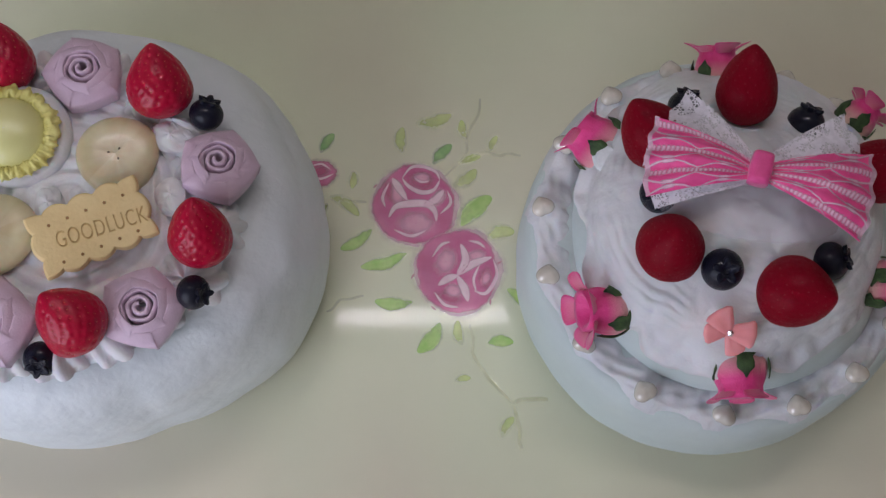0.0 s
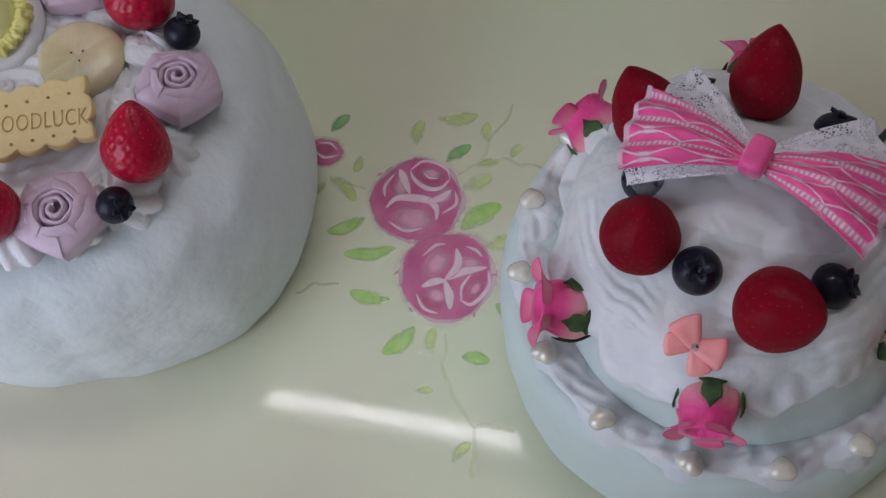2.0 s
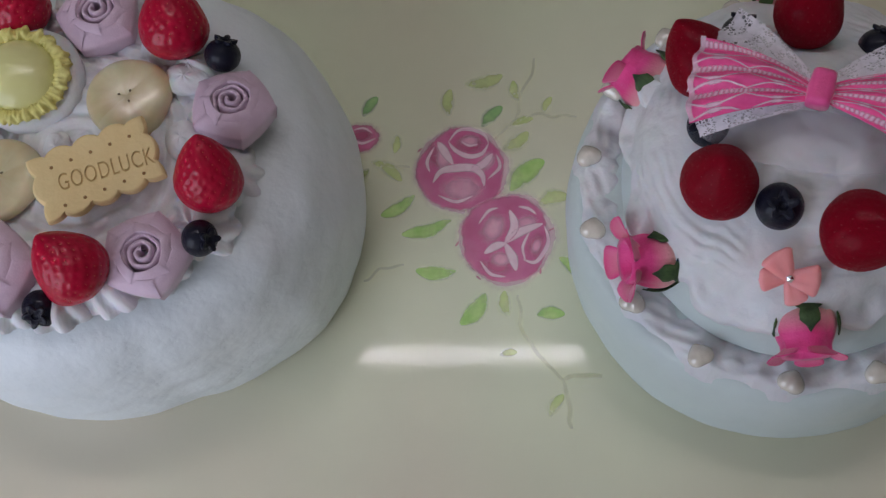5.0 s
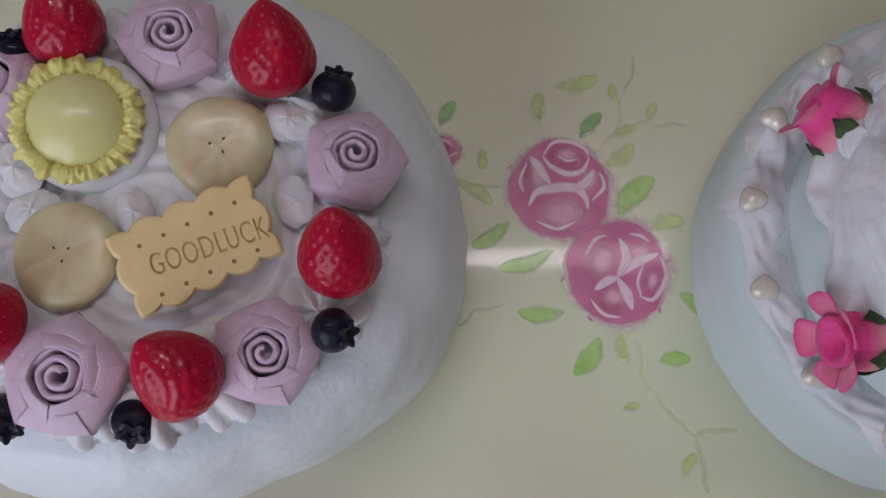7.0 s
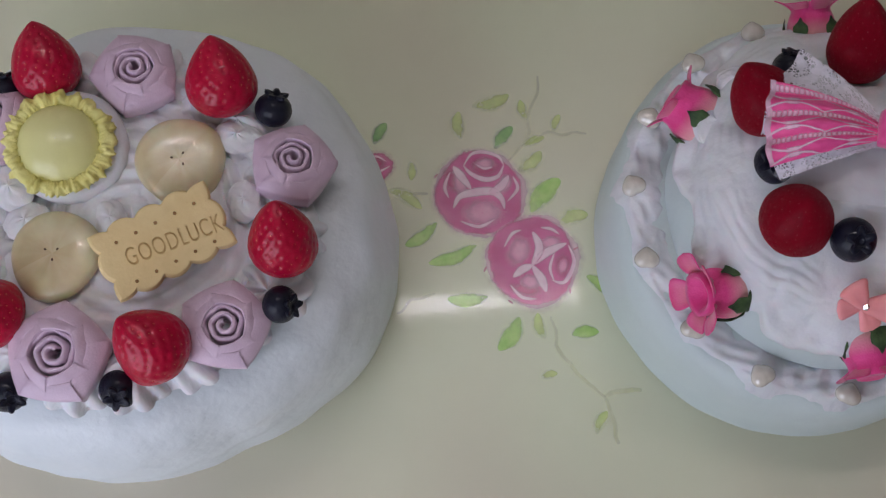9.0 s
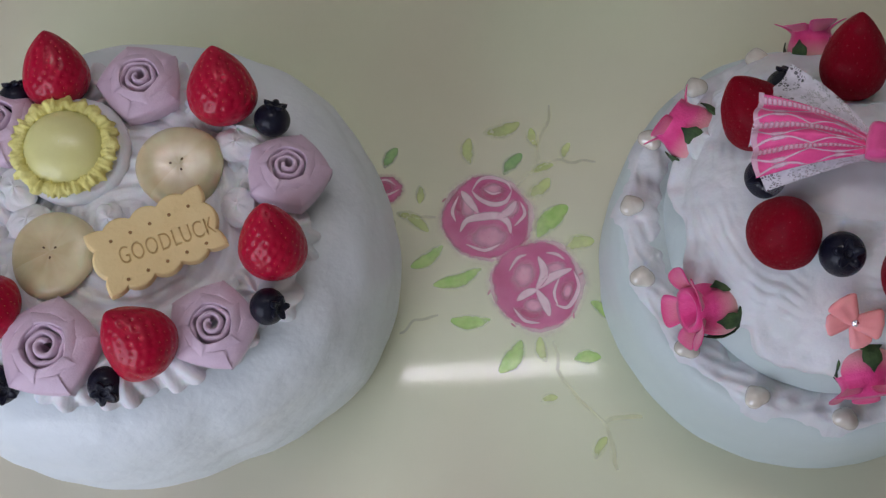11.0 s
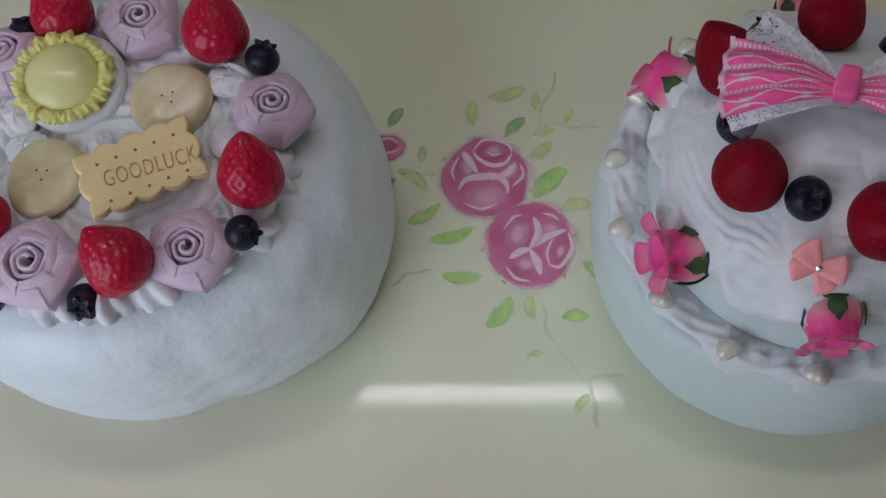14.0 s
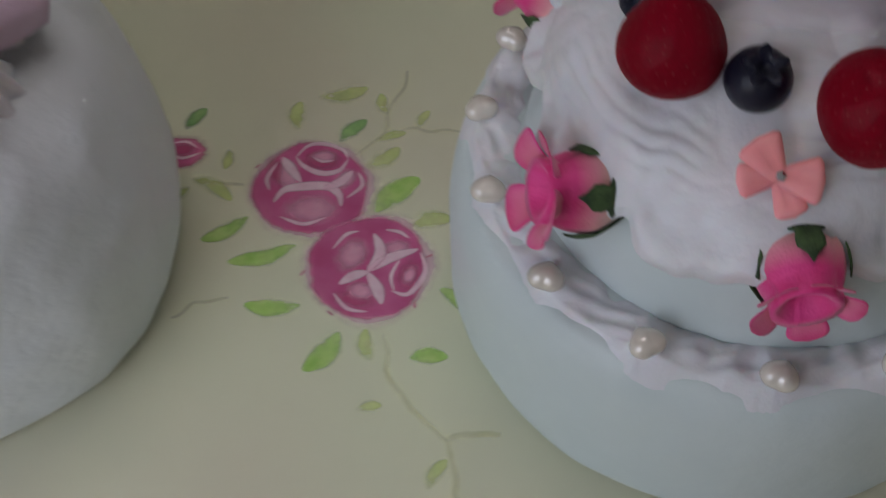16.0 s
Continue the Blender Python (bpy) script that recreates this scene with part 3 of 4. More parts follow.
for pts, width in (
        (((-0.003, 0.271), (0.004, 0.280), (0.004, 0.293), (0.006, 0.306), (0.0065, 0.316)), 0.0011),
        (((0.004, 0.280), (0.016, 0.2885), (0.025, 0.2880), (0.033, 0.2905)), 0.0011),
        (((0.026, 0.197), (0.030, 0.182), (0.041, 0.171), (0.054, 0.162)), 0.0012),
        (((0.054, 0.162), (0.061, 0.1655), (0.070, 0.1685)), 0.0016),
        (((0.054, 0.162), (0.058, 0.152), (0.0625, 0.142)), 0.0014),
        (((-0.056, 0.2465), (-0.047, 0.2465), (-0.039, 0.2485)), 0.0011),
        (((-0.030, 0.2000), (-0.038, 0.1960), (-0.046, 0.1880)), 0.0010)):
    painted("painted_tendril", stroke("painted_tendril", pts, width * 2.0, 0.25, 0.2, 0.002), TENDRIL)


# ---- cream shapes ----
def rosette(name, radius, height, ridges=9, twist=0.9, seed=0.0, deep=0.20):
    """A star-piped swirl that rises to a point, with deep flutes."""
    a, t = np.linspace(0, TAU, 56, endpoint=False), np.linspace(0, 1, 16)
    rows = []
    for ang in a:
        row = []
        for v in t:
            flute = abs(math.sin(ridges * (ang + twist * v) / 2))
            r = radius * (math.cos(v * math.pi / 2) ** 0.8) * (1 - deep + deep * flute * (1 - 0.5 * v))
            z = height * (v ** 0.9) + 0.5 * deep * height * flute * (1 - v)
            n = noise.noise(Vector((math.cos(ang) * 1.5 + seed, math.sin(ang) * 1.5, v * 2 + seed)))
            row.append((r * math.cos(ang) * (1 + 0.10 * n), r * math.sin(ang) * (1 + 0.10 * n), z * (1 + 0.15 * n)))
        rows.append(row)
    return sheet(name, np.array(rows), close_u=True)


# ---- the cake with mauve roses ----
# outline radii by bearing, degrees from the x axis
BEARINGS = (-180, -150, -120, -90, -57, -35, -20, 0, 35, 60, 90, 130, 180)
RADII = (0.103, 0.104, 0.105, 0.101, 0.0935, 0.098, 0.103, 0.104, 0.1025, 0.102, 0.098, 0.099, 0.103)
CAKE_PROFILE = ((0.0, 0.965), (0.004, 0.985), (0.012, 1.0), (0.025, 1.005), (0.040, 0.998), (0.055, 0.985), (0.067, 0.96), (0.077, 0.925),
                (0.085, 0.88), (0.091, 0.82), (0.095, 0.74), (0.0975, 0.64), (0.0985, 0.5), (0.099, 0.3), (0.099, 0.02))


def cake_body():
    a = np.linspace(-math.pi, math.pi, 180, endpoint=False)
    prof = curve_points(CAKE_PROFILE, 70)
    rows = []
    for ang in a:
        base = float(np.interp(math.degrees(ang), BEARINGS, RADII))
        row = []
        for z, s in prof:
            r = base * s
            x, y = r * math.cos(ang), r * math.sin(ang)
            lift = min(max(z / 0.1, 0), 1)
            x, y = x + 0.004 * lift, y - 0.010 * lift
            p = (x, y, z)
            big, mid = lumps(p, 22, 3.0), lumps(p, 75, 9.0)
            # flat strokes of the palette knife run round the side
            knife = lumps((math.cos(ang) * 0.1 * 3, math.sin(ang) * 0.1 * 3, z * 9), 9, 5.0)
            push = 0.0016 * big + 0.0009 * mid + 0.0010 * knife
            fade = min(s * 1.6, 1)
            row.append((x + push * math.cos(ang) * fade, y + push * math.sin(ang) * fade, max(z + 0.0012 * big * lift + 0.0004 * mid * lift, 0.0)))
        rows.append(row)
    return sheet("body", np.array(rows), close_u=True, caps=True)


mauve_cake = thing("cake", pose(-0.152, 0.197, 0), "round model cake smoothly covered in pale white frosting", "cake")
part("body", cake_body(), CAKE, mauve_cake)
MX, MY = -0.145 + 0.152, 0.183 - 0.197


def swirl_pad(name, radius, top, drop, pitch, seed, edge=0.0, ragged=0.05, ridge_high=0.0018):
    """A mound of spread cream with spiral grooves and an uneven edge that runs down the side."""
    a, t = np.linspace(0, TAU, 200, endpoint=False), np.linspace(0, 1, 84)
    rows = []
    for ang in a:
        row = []
        ca, sa = math.cos(ang), math.sin(ang)
        wob = 1 + ragged * noise.noise(Vector((ca * 1.6 + seed, sa * 1.6, seed))) + 0.5 * ragged * noise.noise(Vector((ca * 6 + seed, sa * 6, seed)))
        for v in t:
            r = radius * wob * math.sin(min(v * 1.12, 1.0) * math.pi / 2) ** 0.9 if edge > 0.01 else radius * wob * v
            warp = 0.0035 * noise.noise(Vector((r * 45 * ca, r * 45 * sa, seed)))
            phase = (r + warp) / pitch - ang / TAU
            ridge = 1 - abs(2 * (phase % 1) - 1)
            fine = abs(math.sin(phase * 9.0))
            z = top - drop * v ** 2.2 - edge * max((v - 0.86) / 0.14, 0) ** 1.3
            full = min(v * 4, 1) * (1 - 0.7 * max((v - 0.9) / 0.1, 0))
            z += (ridge_high * ridge ** 0.7 + 0.0003 * fine) * full + 0.0034 * noise.noise(Vector((r * 45 * ca, r * 45 * sa, 3 + seed))) + 0.0016 * abs(noise.noise(Vector((r * 110 * ca, r * 110 * sa, 7 + seed))))
            out = r + 0.5 * ridge_high * ridge * full * max((v - 0.7) / 0.3, 0)
            row.append((out * ca, out * sa, z))
        rows.append(row)
    return sheet(name, np.array(rows), close_u=True)


part("cream_bed", swirl_pad("cream_bed", 0.062, 0.106, 0.006, 0.0075, 2.0, 0.006), CREAM, mauve_cake, "spread whipped cream", pose(MX, MY, 0))
shell = [rosette("piped_cream", 0.0165, 0.015, 9, 0.5, s, 0.24) for s in (1.0, 6.0)]
for k in range(17):
    ang = TAU * k / 17 + 0.12
    reach = 0.0585 + 0.003 * math.sin(5.3 * k)
    tilt = pose(MX + reach * math.cos(ang), MY + reach * math.sin(ang), 0.0955, 0, 0, math.degrees(ang)) @ pose(0, 0, 0, 0, 20, 40 * k) @ Matrix.Diagonal((1.0, 0.9, 1, 1))
    part("piped_cream", shell[k % 2], CREAM, mauve_cake, "", tilt)


dollop = rosette("cream_dollop", 0.0075, 0.0075, 5, 1.8, 4.0, 0.12)
for x, y, z, size, turn in ((-0.1035, 0.1965, 0.108, 0.85, 20), (-0.1110, 0.2225, 0.107, 0.9, 80), (-0.1920, 0.1900, 0.106, 1.0, 40),
                            (-0.1520, 0.1830, 0.107, 0.8, 200), (-0.1830, 0.1780, 0.106, 0.9, 300)):
    part("cream_dollop", dollop, CREAM, mauve_cake, "", pose(x + 0.152, y - 0.197, z, 0, 0, turn) @ Matrix.Diagonal((size * 1.1, size * 1.35, size * 0.65, 1)))


# ---- strawberries ----
def strawberry_meshes(name, pits, depth):
    """A berry along z, one unit long and wide, tip up; and its seeds."""
    places = []
    for row in range(1, pits + 1):
        t = row / (pits + 1)
        count = max(3, round(17 * math.sin(math.pi * min(t * 0.85 + 0.12, 1)) ** 0.8))
        for k in range(count):
            places.append((t + random.uniform(-0.012, 0.012), TAU * (k + 0.5 * (row % 2) + random.uniform(-0.12, 0.12)) / count))

    def skin(t):
        return 0.5 * math.sqrt(max(1 - ((t - 0.36) / 0.36) ** 2, 0)) if t < 0.36 else 0.5 * max(math.cos((t - 0.36) / 0.64 * math.pi / 2), 0) ** 0.72
    spots = np.array([(skin(t) * math.cos(a), skin(t) * math.sin(a), t) for t, a in places])
    rows = []
    for ang in np.linspace(0, TAU, 96, endpoint=False):
        row = []
        for t in (1 - np.cos(np.linspace(0, math.pi, 68))) / 2:
            lump = 1 + 0.05 * noise.noise(Vector((math.cos(ang) * 1.4, math.sin(ang) * 1.4, t * 3)))
            r = skin(t)
            p = np.array((r * math.cos(ang), r * math.sin(ang), t))
            d = np.min(np.sum((spots - p) ** 2, 1))
            r = r - depth * math.exp(-d / 0.0007)
            row.append((r * lump * math.cos(ang), r * lump * math.sin(ang), t))
        rows.append(row)
    berry = sheet(name, np.array(rows), close_u=True)
    bm = bmesh.new()
    for (t, a), p in zip(places, spots):
        r = (skin(t) - depth * 0.8) / max(skin(t), 1e-6)
        m = Matrix.Translation((p[0] * r, p[1] * r, p[2])) @ Matrix.Rotation(a, 4, "Z") @ Matrix.Diagonal((0.009, 0.009, 0.014, 1))
        bmesh.ops.create_icosphere(bm, subdivisions=1, radius=1, matrix=m)
    seeds = bpy.data.meshes.new("seeds")
    bm.to_mesh(seeds)
    bm.free()
    return berry, seeds


BERRY_MESH, BERRY_SEEDS = strawberry_meshes("berry", 13, 0.030)
DULL_MESH, DULL_SEEDS = strawberry_meshes("berry", 12, 0.013)


def strawberry(x, y, z, direction, length, width, label, dull=False, spin=0.0):
    """A whole berry with its middle at the place and its tip along direction."""
    s = thing("strawberry", aim((x, y, z), direction, spin), label, "strawberry", "strawberries on the cakes")
    shape = pose(0, 0, -length * 0.45) @ Matrix.Diagonal((width, width, length, 1))
    flesh = part("flesh", DULL_MESH if dull else BERRY_MESH, BERRY_DARK if dull else BERRY, s, "", shape)
    tagged(part("seed_layer", DULL_SEEDS if dull else BERRY_SEEDS, SEED_DULL if dull else SEED, flesh, "tiny red seeds" if dull else "tiny pale seeds"), kind="stuff")


GLOSSY = "glossy red model strawberry set in whipped cream"
strawberry(-0.1198, 0.2410, 0.117, way(-0.1, 0.75, 0.62), 0.032, 0.0275, GLOSSY)
strawberry(-0.0855, 0.1808, 0.117, way(-0.06, 0.55, 0.80), 0.032, 0.0258, GLOSSY, spin=70)
strawberry(-0.1252, 0.1355, 0.1165, way(-0.50, 0.42, 0.68), 0.031, 0.0275, GLOSSY, spin=130)
strawberry(-0.1875, 0.2385, 0.116, way(-0.12, 0.75, 0.62), 0.031, 0.0265, "glossy red model strawberry behind the yellow tart", spin=200)
strawberry(-0.1870, 0.140, 0.114, way(-0.5, 0.1, 0.85), 0.028, 0.0265, GLOSSY, spin=300)
DULL = "dark red model strawberry pressed into swirled cream"
strawberry(0.0988, 0.2092, 0.1335, way(0.0, 0.1, 0.99), 0.028, 0.0270, DULL, True)
strawberry(0.1493, 0.2018, 0.1300, way(0.65, -0.35, 0.65), 0.032, 0.0285, DULL, True, 50)
strawberry(0.1183, 0.2797, 0.1380, way(0.05, 0.65, 0.75), 0.034, 0.0245, "dark red model strawberry standing behind the bow", True, 90)
strawberry(0.0843, 0.2547, 0.1330, way(-0.5, 0.55, 0.65), 0.031, 0.0255, "dark red model strawberry tucked beside the bow", True, 140)
strawberry(0.1773, 0.2597, 0.1300, way(0.75, 0.2, 0.6), 0.030, 0.0260, "dark red model strawberry tucked beside the bow", True, 190)


# ---- blueberries ----
def blueberry_meshes():
    rows = []
    for ang in np.linspace(0, TAU, 40, endpoint=False):
        row = []
        for p in np.linspace(0.0, 0.94, 24):
            pol = math.pi * (1 - p)
            r, z = 0.5 * math.sin(pol), 0.5 * math.cos(pol) * 0.92
            row.append((r * math.cos(ang), r * math.sin(ang), z))
        for r, z in ((0.10, 0.44), (0.06, 0.40), (0.002, 0.39)):
            row.append((r * math.cos(ang), r * math.sin(ang), z))
        rows.append(row)
    body = sheet("berry", np.array(rows), close_u=True)
    rows = []
    for k in range(60):
        ang = TAU * k / 60
        point = abs(math.cos(2.5 * ang)) ** 1.6
        row = []
        for v in np.linspace(0, 1, 7):
            r = 0.12 + (0.07 + 0.15 * point) * v
            row.append((r * math.cos(ang), r * math.sin(ang), 0.43 + 0.055 * math.sin(v * 2.4) + (0.06 * point - 0.03) * v * v))
        for v in np.linspace(1, 0, 5):
            r = 0.14 + (0.06 + 0.13 * point) * v
            row.append((r * math.cos(ang), r * math.sin(ang), 0.39 + (0.045 * point - 0.03) * v * v))
        rows.append(row)
    return body, sheet("crown", np.array(rows), close_u=True)


BLUE_BODY, BLUE_CROWN = blueberry_meshes()


def blueberry(x, y, z, direction, size, spin=0.0, label="dark navy model blueberry with a star crown"):
    b = thing("blueberry", aim((x, y, z), direction, spin, size), label, "blueberry", "blueberries on the cakes")
    part("berry", BLUE_BODY, NAVY, b)
    part("crown", BLUE_CROWN, NAVY, b)


blueberry(-0.0990, 0.2350, 0.109, way(0.25, 0.55, 0.6), 0.0145)
blueberry(-0.0828, 0.1580, 0.111, way(0.75, -0.3, 0.5), 0.0140, 20)
blueberry(-0.1362, 0.1205, 0.104, way(0.0, -0.65, 0.7), 0.0150, 40)
blueberry(-0.1760, 0.114, 0.104, way(0.45, -0.6, 0.6), 0.0150, 10)
blueberry(-0.2030, 0.2280, 0.109, way(-0.1, 0.75, 0.6), 0.0140, 60)
blueberry(0.1203, 0.2052, 0.1295, way(0.0, -0.35, 0.9), 0.0165, 15)
blueberry(0.1623, 0.2192, 0.1245, way(0.85, 0.05, 0.5), 0.0155, 35)
blueberry(0.0923, 0.2332, 0.1245, way(-0.4, -0.2, 0.85), 0.0165, 50, "dark navy model blueberry half under the bow")
blueberry(0.0973, 0.2747, 0.1210, way(0.15, 0.75, 0.6), 0.0150, 70)
blueberry(0.1463, 0.2767, 0.1230, way(0.3, 0.7, 0.6), 0.0155, 5)


# ---- ribbon roses ----
def spiral_heart():
    """The rolled middle of a ribbon rose."""
    n, rows = 150, []
    for k in range(n):
        f = k / (n - 1)
        ang = TAU * 2.4 * f
        corner = 1 + 0.07 * math.cos(5 * ang) * f
        r = (0.0006 + 0.0064 * f) * corner
        top = 0.0150 - 0.0016 * f ** 1.5
        rows.append([(rr * math.cos(ang), rr * math.sin(ang), z) for rr, z in (
            (r - 0.0006, 0.004), (r - 0.0003, top - 0.0035), (r - 0.0001, top - 0.0010), (r + 0.0003, top - 0.0001), (r + 0.0008, top),
            (r + 0.0013, top - 0.0003), (r + 0.0017, top - 0.0012), (r + 0.0019, top - 0.0035), (r + 0.0020, 0.004))])
    return sheet("rolled_heart", np.array(rows))


def fold_petal(inner, outer, top, fall, half, name="petal"):
    """One folded length of ribbon: a rounded inner lip, a smooth slope and a soft straight outer fold; one end lies over the next."""
    rows = []
    side = radians(36)
    for u in np.linspace(-1, 1, 29):
        ang = u * half
        bend = min(abs(ang), side * 1.05)
        r0, r1 = inner / math.cos(bend * 0.55), outer / math.cos(bend * 0.80)
        lip = top + 0.0002 * u + 0.0004 * math.cos(ang * 2.2)
        tuck = max(-u - 0.78, 0) / 0.22
        row = []
        for v, rise, run in ((0.0, -0.0060, 0), (0.0, -0.0025, 0), (0.015, -0.0010, 0), (0.05, -0.0002, 0), (0.10, 0.0001, 0), (0.17, 0.0, -0.02), (0.28, 0, -0.08), (0.42, 0, -0.18),
                             (0.58, 0, -0.34), (0.74, 0, -0.54), (0.88, 0, -0.76), (0.97, 0, -0.94), (1.0, -0.0004, -1.04), (0.99, -0.0014, -1.20), (0.95, -0.003, -1.4), (0.85, -0.006, -1.6)):
            r = r0 + (r1 - r0) * v
            row.append((r * math.cos(ang), r * math.sin(ang), lip + rise + run * fall - 0.0002 * tuck))
        rows.append(row)
    return sheet(name, np.array(rows))


HEART = spiral_heart()
MIDDLE_PETAL = fold_petal(0.0072, 0.0112, 0.0144, 0.0022, radians(37.2))
OUTER_PETAL = fold_petal(0.0098, 0.0154, 0.0130, 0.0036, radians(37))


def ribbon_rose(x, y, z, direction, size, spin):
    rose = thing("ribbon_rose", aim((x, y, z), direction, spin, size), "mauve satin ribbon rose on whipped cream", "artificial flower", "ribbon roses on the cake")
    part("rolled_heart", HEART, MAUVE, rose, "tightly rolled ribbon")
    for layer, (mesh, shift) in enumerate(((MIDDLE_PETAL, 52), (OUTER_PETAL, 20))):
        for k in range(5):
            part("petal", mesh, MAUVE, rose, "", pose(0, 0, 0, 0, 0, 72 * k + shift))


ribbon_rose(-0.0885, 0.2125, 0.1020, way(0.12, 0.10, 0.98), 0.98, 30)
ribbon_rose(-0.1022, 0.1485, 0.1010, way(0.05, -0.12, 0.98), 1.0, 70)
ribbon_rose(-0.1545, 0.2415, 0.1030, way(0.05, 0.02, 0.98), 1.0, 15)
ribbon_rose(-0.1590, 0.1300, 0.1010, way(-0.05, -0.10, 0.98), 1.12, 50)
ribbon_rose(-0.2045, 0.2140, 0.1010, way(-0.1, 0.1, 0.98), 1.05, 5)


# ---- banana slices ----
def banana_mesh():
    rows = []
    for ang in np.linspace(0, TAU, 64, endpoint=False):
        w = 1 + 0.03 * math.cos(3 * ang + 0.5) + 0.03 * noise.noise(Vector((math.cos(ang), math.sin(ang), 4)))
        row = []
        for r, z in ((0.002, 0.0058), (0.12, 0.0059), (0.25, 0.0060), (0.5, 0.0060), (0.7, 0.0058), (0.86, 0.0050), (0.95, 0.0040), (1.0, 0.0026), (1.02, 0.0015), (0.99, 0.0004), (0.93, 0.0), (0.5, 0.0)):
            groove = 0.00012 * abs(math.sin(1.5 * ang)) ** 0.4 * max(0, 1 - r * 1.5)
            row.append((0.0170 * r * w * math.cos(ang), 0.0170 * r * w * math.sin(ang), z + groove))
        rows.append(row)
    return sheet("flesh", np.array(rows), close_u=True)


BANANA_MESH = banana_mesh()
bm = bmesh.new()
bmesh.ops.create_icosphere(bm, subdivisions=2, radius=1, matrix=Matrix.Diagonal((0.0006, 0.0004, 0.0004, 1)))
PIP = bpy.data.meshes.new("pip")
bm.to_mesh(PIP)
bm.free()


def banana_slice(x, y, z, direction, spin, label):
    b = thing("banana_slice", aim((x, y, z), direction, spin), label, "banana slice", "banana slices on the cake")
    flesh = part("flesh", BANANA_MESH, BANANA, b)
    for k, (r, a) in enumerate(((0.0024, 10), (0.0030, 125), (0.0026, 250))):
        part("pip", PIP, BANANA_PIP, flesh, "dark pip", pose(r * math.cos(radians(a)), r * math.sin(radians(a)), 0.0060, 0, 0, a))


banana_slice(-0.1305, 0.2095, 0.1065, way(0.05, -0.10, 0.98), 20, "cream-coloured banana slice tucked under the biscuit")
banana_slice(-0.1688, 0.1660, 0.1065, way(-0.08, -0.05, 0.98), 80, "cream-coloured banana slice lying on whipped cream")


# ---- biscuit ----
def biscuit_blank():
    """Scalloped oblong with a rounded edge, 50 by 30 mm."""
    outline = []
    hx, hy = 0.0222, 0.0120
    for k in range(220):
        t = k / 220 * 4
        side, f = int(t), t % 1
        x, y = ((hx * (2 * f - 1), -hy), (hx, hy * (2 * f - 1)), (hx * (1 - 2 * f), hy), (-hx, hy * (1 - 2 * f)))[side]
        lobes = 4 if side % 2 == 0 else 2
        out = 0.0027 * abs(math.cos(math.pi * lobes * f)) ** 0.7
        nx, ny = ((0, -1), (1, 0), (0, 1), (-1, 0))[side]
        corner = max(0, 1 - 2 * lobes * min(f, 1 - f))
        n = Vector((nx + corner * (math.copysign(1, x) - nx), ny + corner * (math.copysign(1, y) - ny))).normalized()
        outline.append((x + n.x * (out - 0.0007 * corner), y + n.y * (out - 0.0007 * corner)))
    outline = np.array(outline)
    rows = []
    for x, y in outline:
        rows.append([(x * s, y * s, z) for s, z in ((0.93, 0.0), (0.985, 0.0006), (1.0, 0.002), (0.995, 0.0034), (0.975, 0.0043), (0.95, 0.0047), (0.90, 0.0048))])
    return sheet("slab", np.array(rows), close_u=True, caps=True)


biscuit = thing("biscuit", pose(-0.1290, 0.1748, 0.1140, 0, 0, 38) @ pose(0, 0, 0, 6, 3, 0), "pale baked scalloped biscuit stamped with lettering", "biscuit")
words = bpy.data.curves.new("stamp", "FONT")
words.body, words.size, words.align_x, words.align_y, words.extrude = "GOODLUCK", 0.0100, "CENTER", "CENTER", 0.0009
words.space_character = 1.08
stamp_ob = new("stamp", words)
blank_ob = new("blank", biscuit_blank())
WORDS_AT = pose(0.0036, -0.0026, 0.0048, 0, 0, -6) @ Matrix.Diagonal((0.62, 1, 1, 1))
graph = bpy.context.evaluated_depsgraph_get()
cutter = bpy.data.meshes.new_from_object(stamp_ob.evaluated_get(graph))
cutter.transform(WORDS_AT)
cut_ob = new("cutter", cutter)
cut = blank_ob.modifiers.new("press", "BOOLEAN")
cut.object, cut.operation, cut.solver = cut_ob, "DIFFERENCE", "EXACT"
graph = bpy.context.evaluated_depsgraph_get()
pressed = bpy.data.meshes.new_from_object(blank_ob.evaluated_get(graph))
words.extrude = 0.0001
graph = bpy.context.evaluated_depsgraph_get()
letters = bpy.data.meshes.new_from_object(stamp_ob.evaluated_get(graph))
for spare in (stamp_ob, blank_ob, cut_ob):
    bpy.data.objects.remove(spare)
pressed.polygons.foreach_set("use_smooth", [False] * len(pressed.polygons))
slab = part("slab", pressed, BISCUIT, biscuit)
# letter floors in darker biscuit: recess shade given as colour
part("lettering", letters, PRESS_SHADE, slab, "pressed letters reading GOODLUCK, their recess shade put into a darker colour", pose(0, 0, -0.0008) @ WORDS_AT)
# prick holes are solid dark plugs; their depth shade is painted, not cut
bm = bmesh.new()
bmesh.ops.create_cone(bm, cap_ends=True, segments=10, radius1=0.0005, radius2=0.0007, depth=0.0016)
DOT = bpy.data.meshes.new("prick_hole")
bm.to_mesh(DOT)
bm.free()
for k in range(5):
    for y in (-0.0098, 0.0066):
        part("prick_hole", DOT, HOLE_SHADE, slab, "", pose(-0.0150 + 0.0078 * k, y, 0.00415))
    part("prick_hole", DOT, HOLE_SHADE, slab, "", pose(-0.0205, -0.009 + 0.0042 * k, 0.00415) @ Matrix.Scale(0.7, 4))

# ---- yellow tart ----
tart = thing("custard_tart", aim((-0.1762, 0.2080, 0.1060), way(0.08, -0.10, 0.98)), "small yellow glazed tart with a frilled rim on cream", "tart")
rows = []
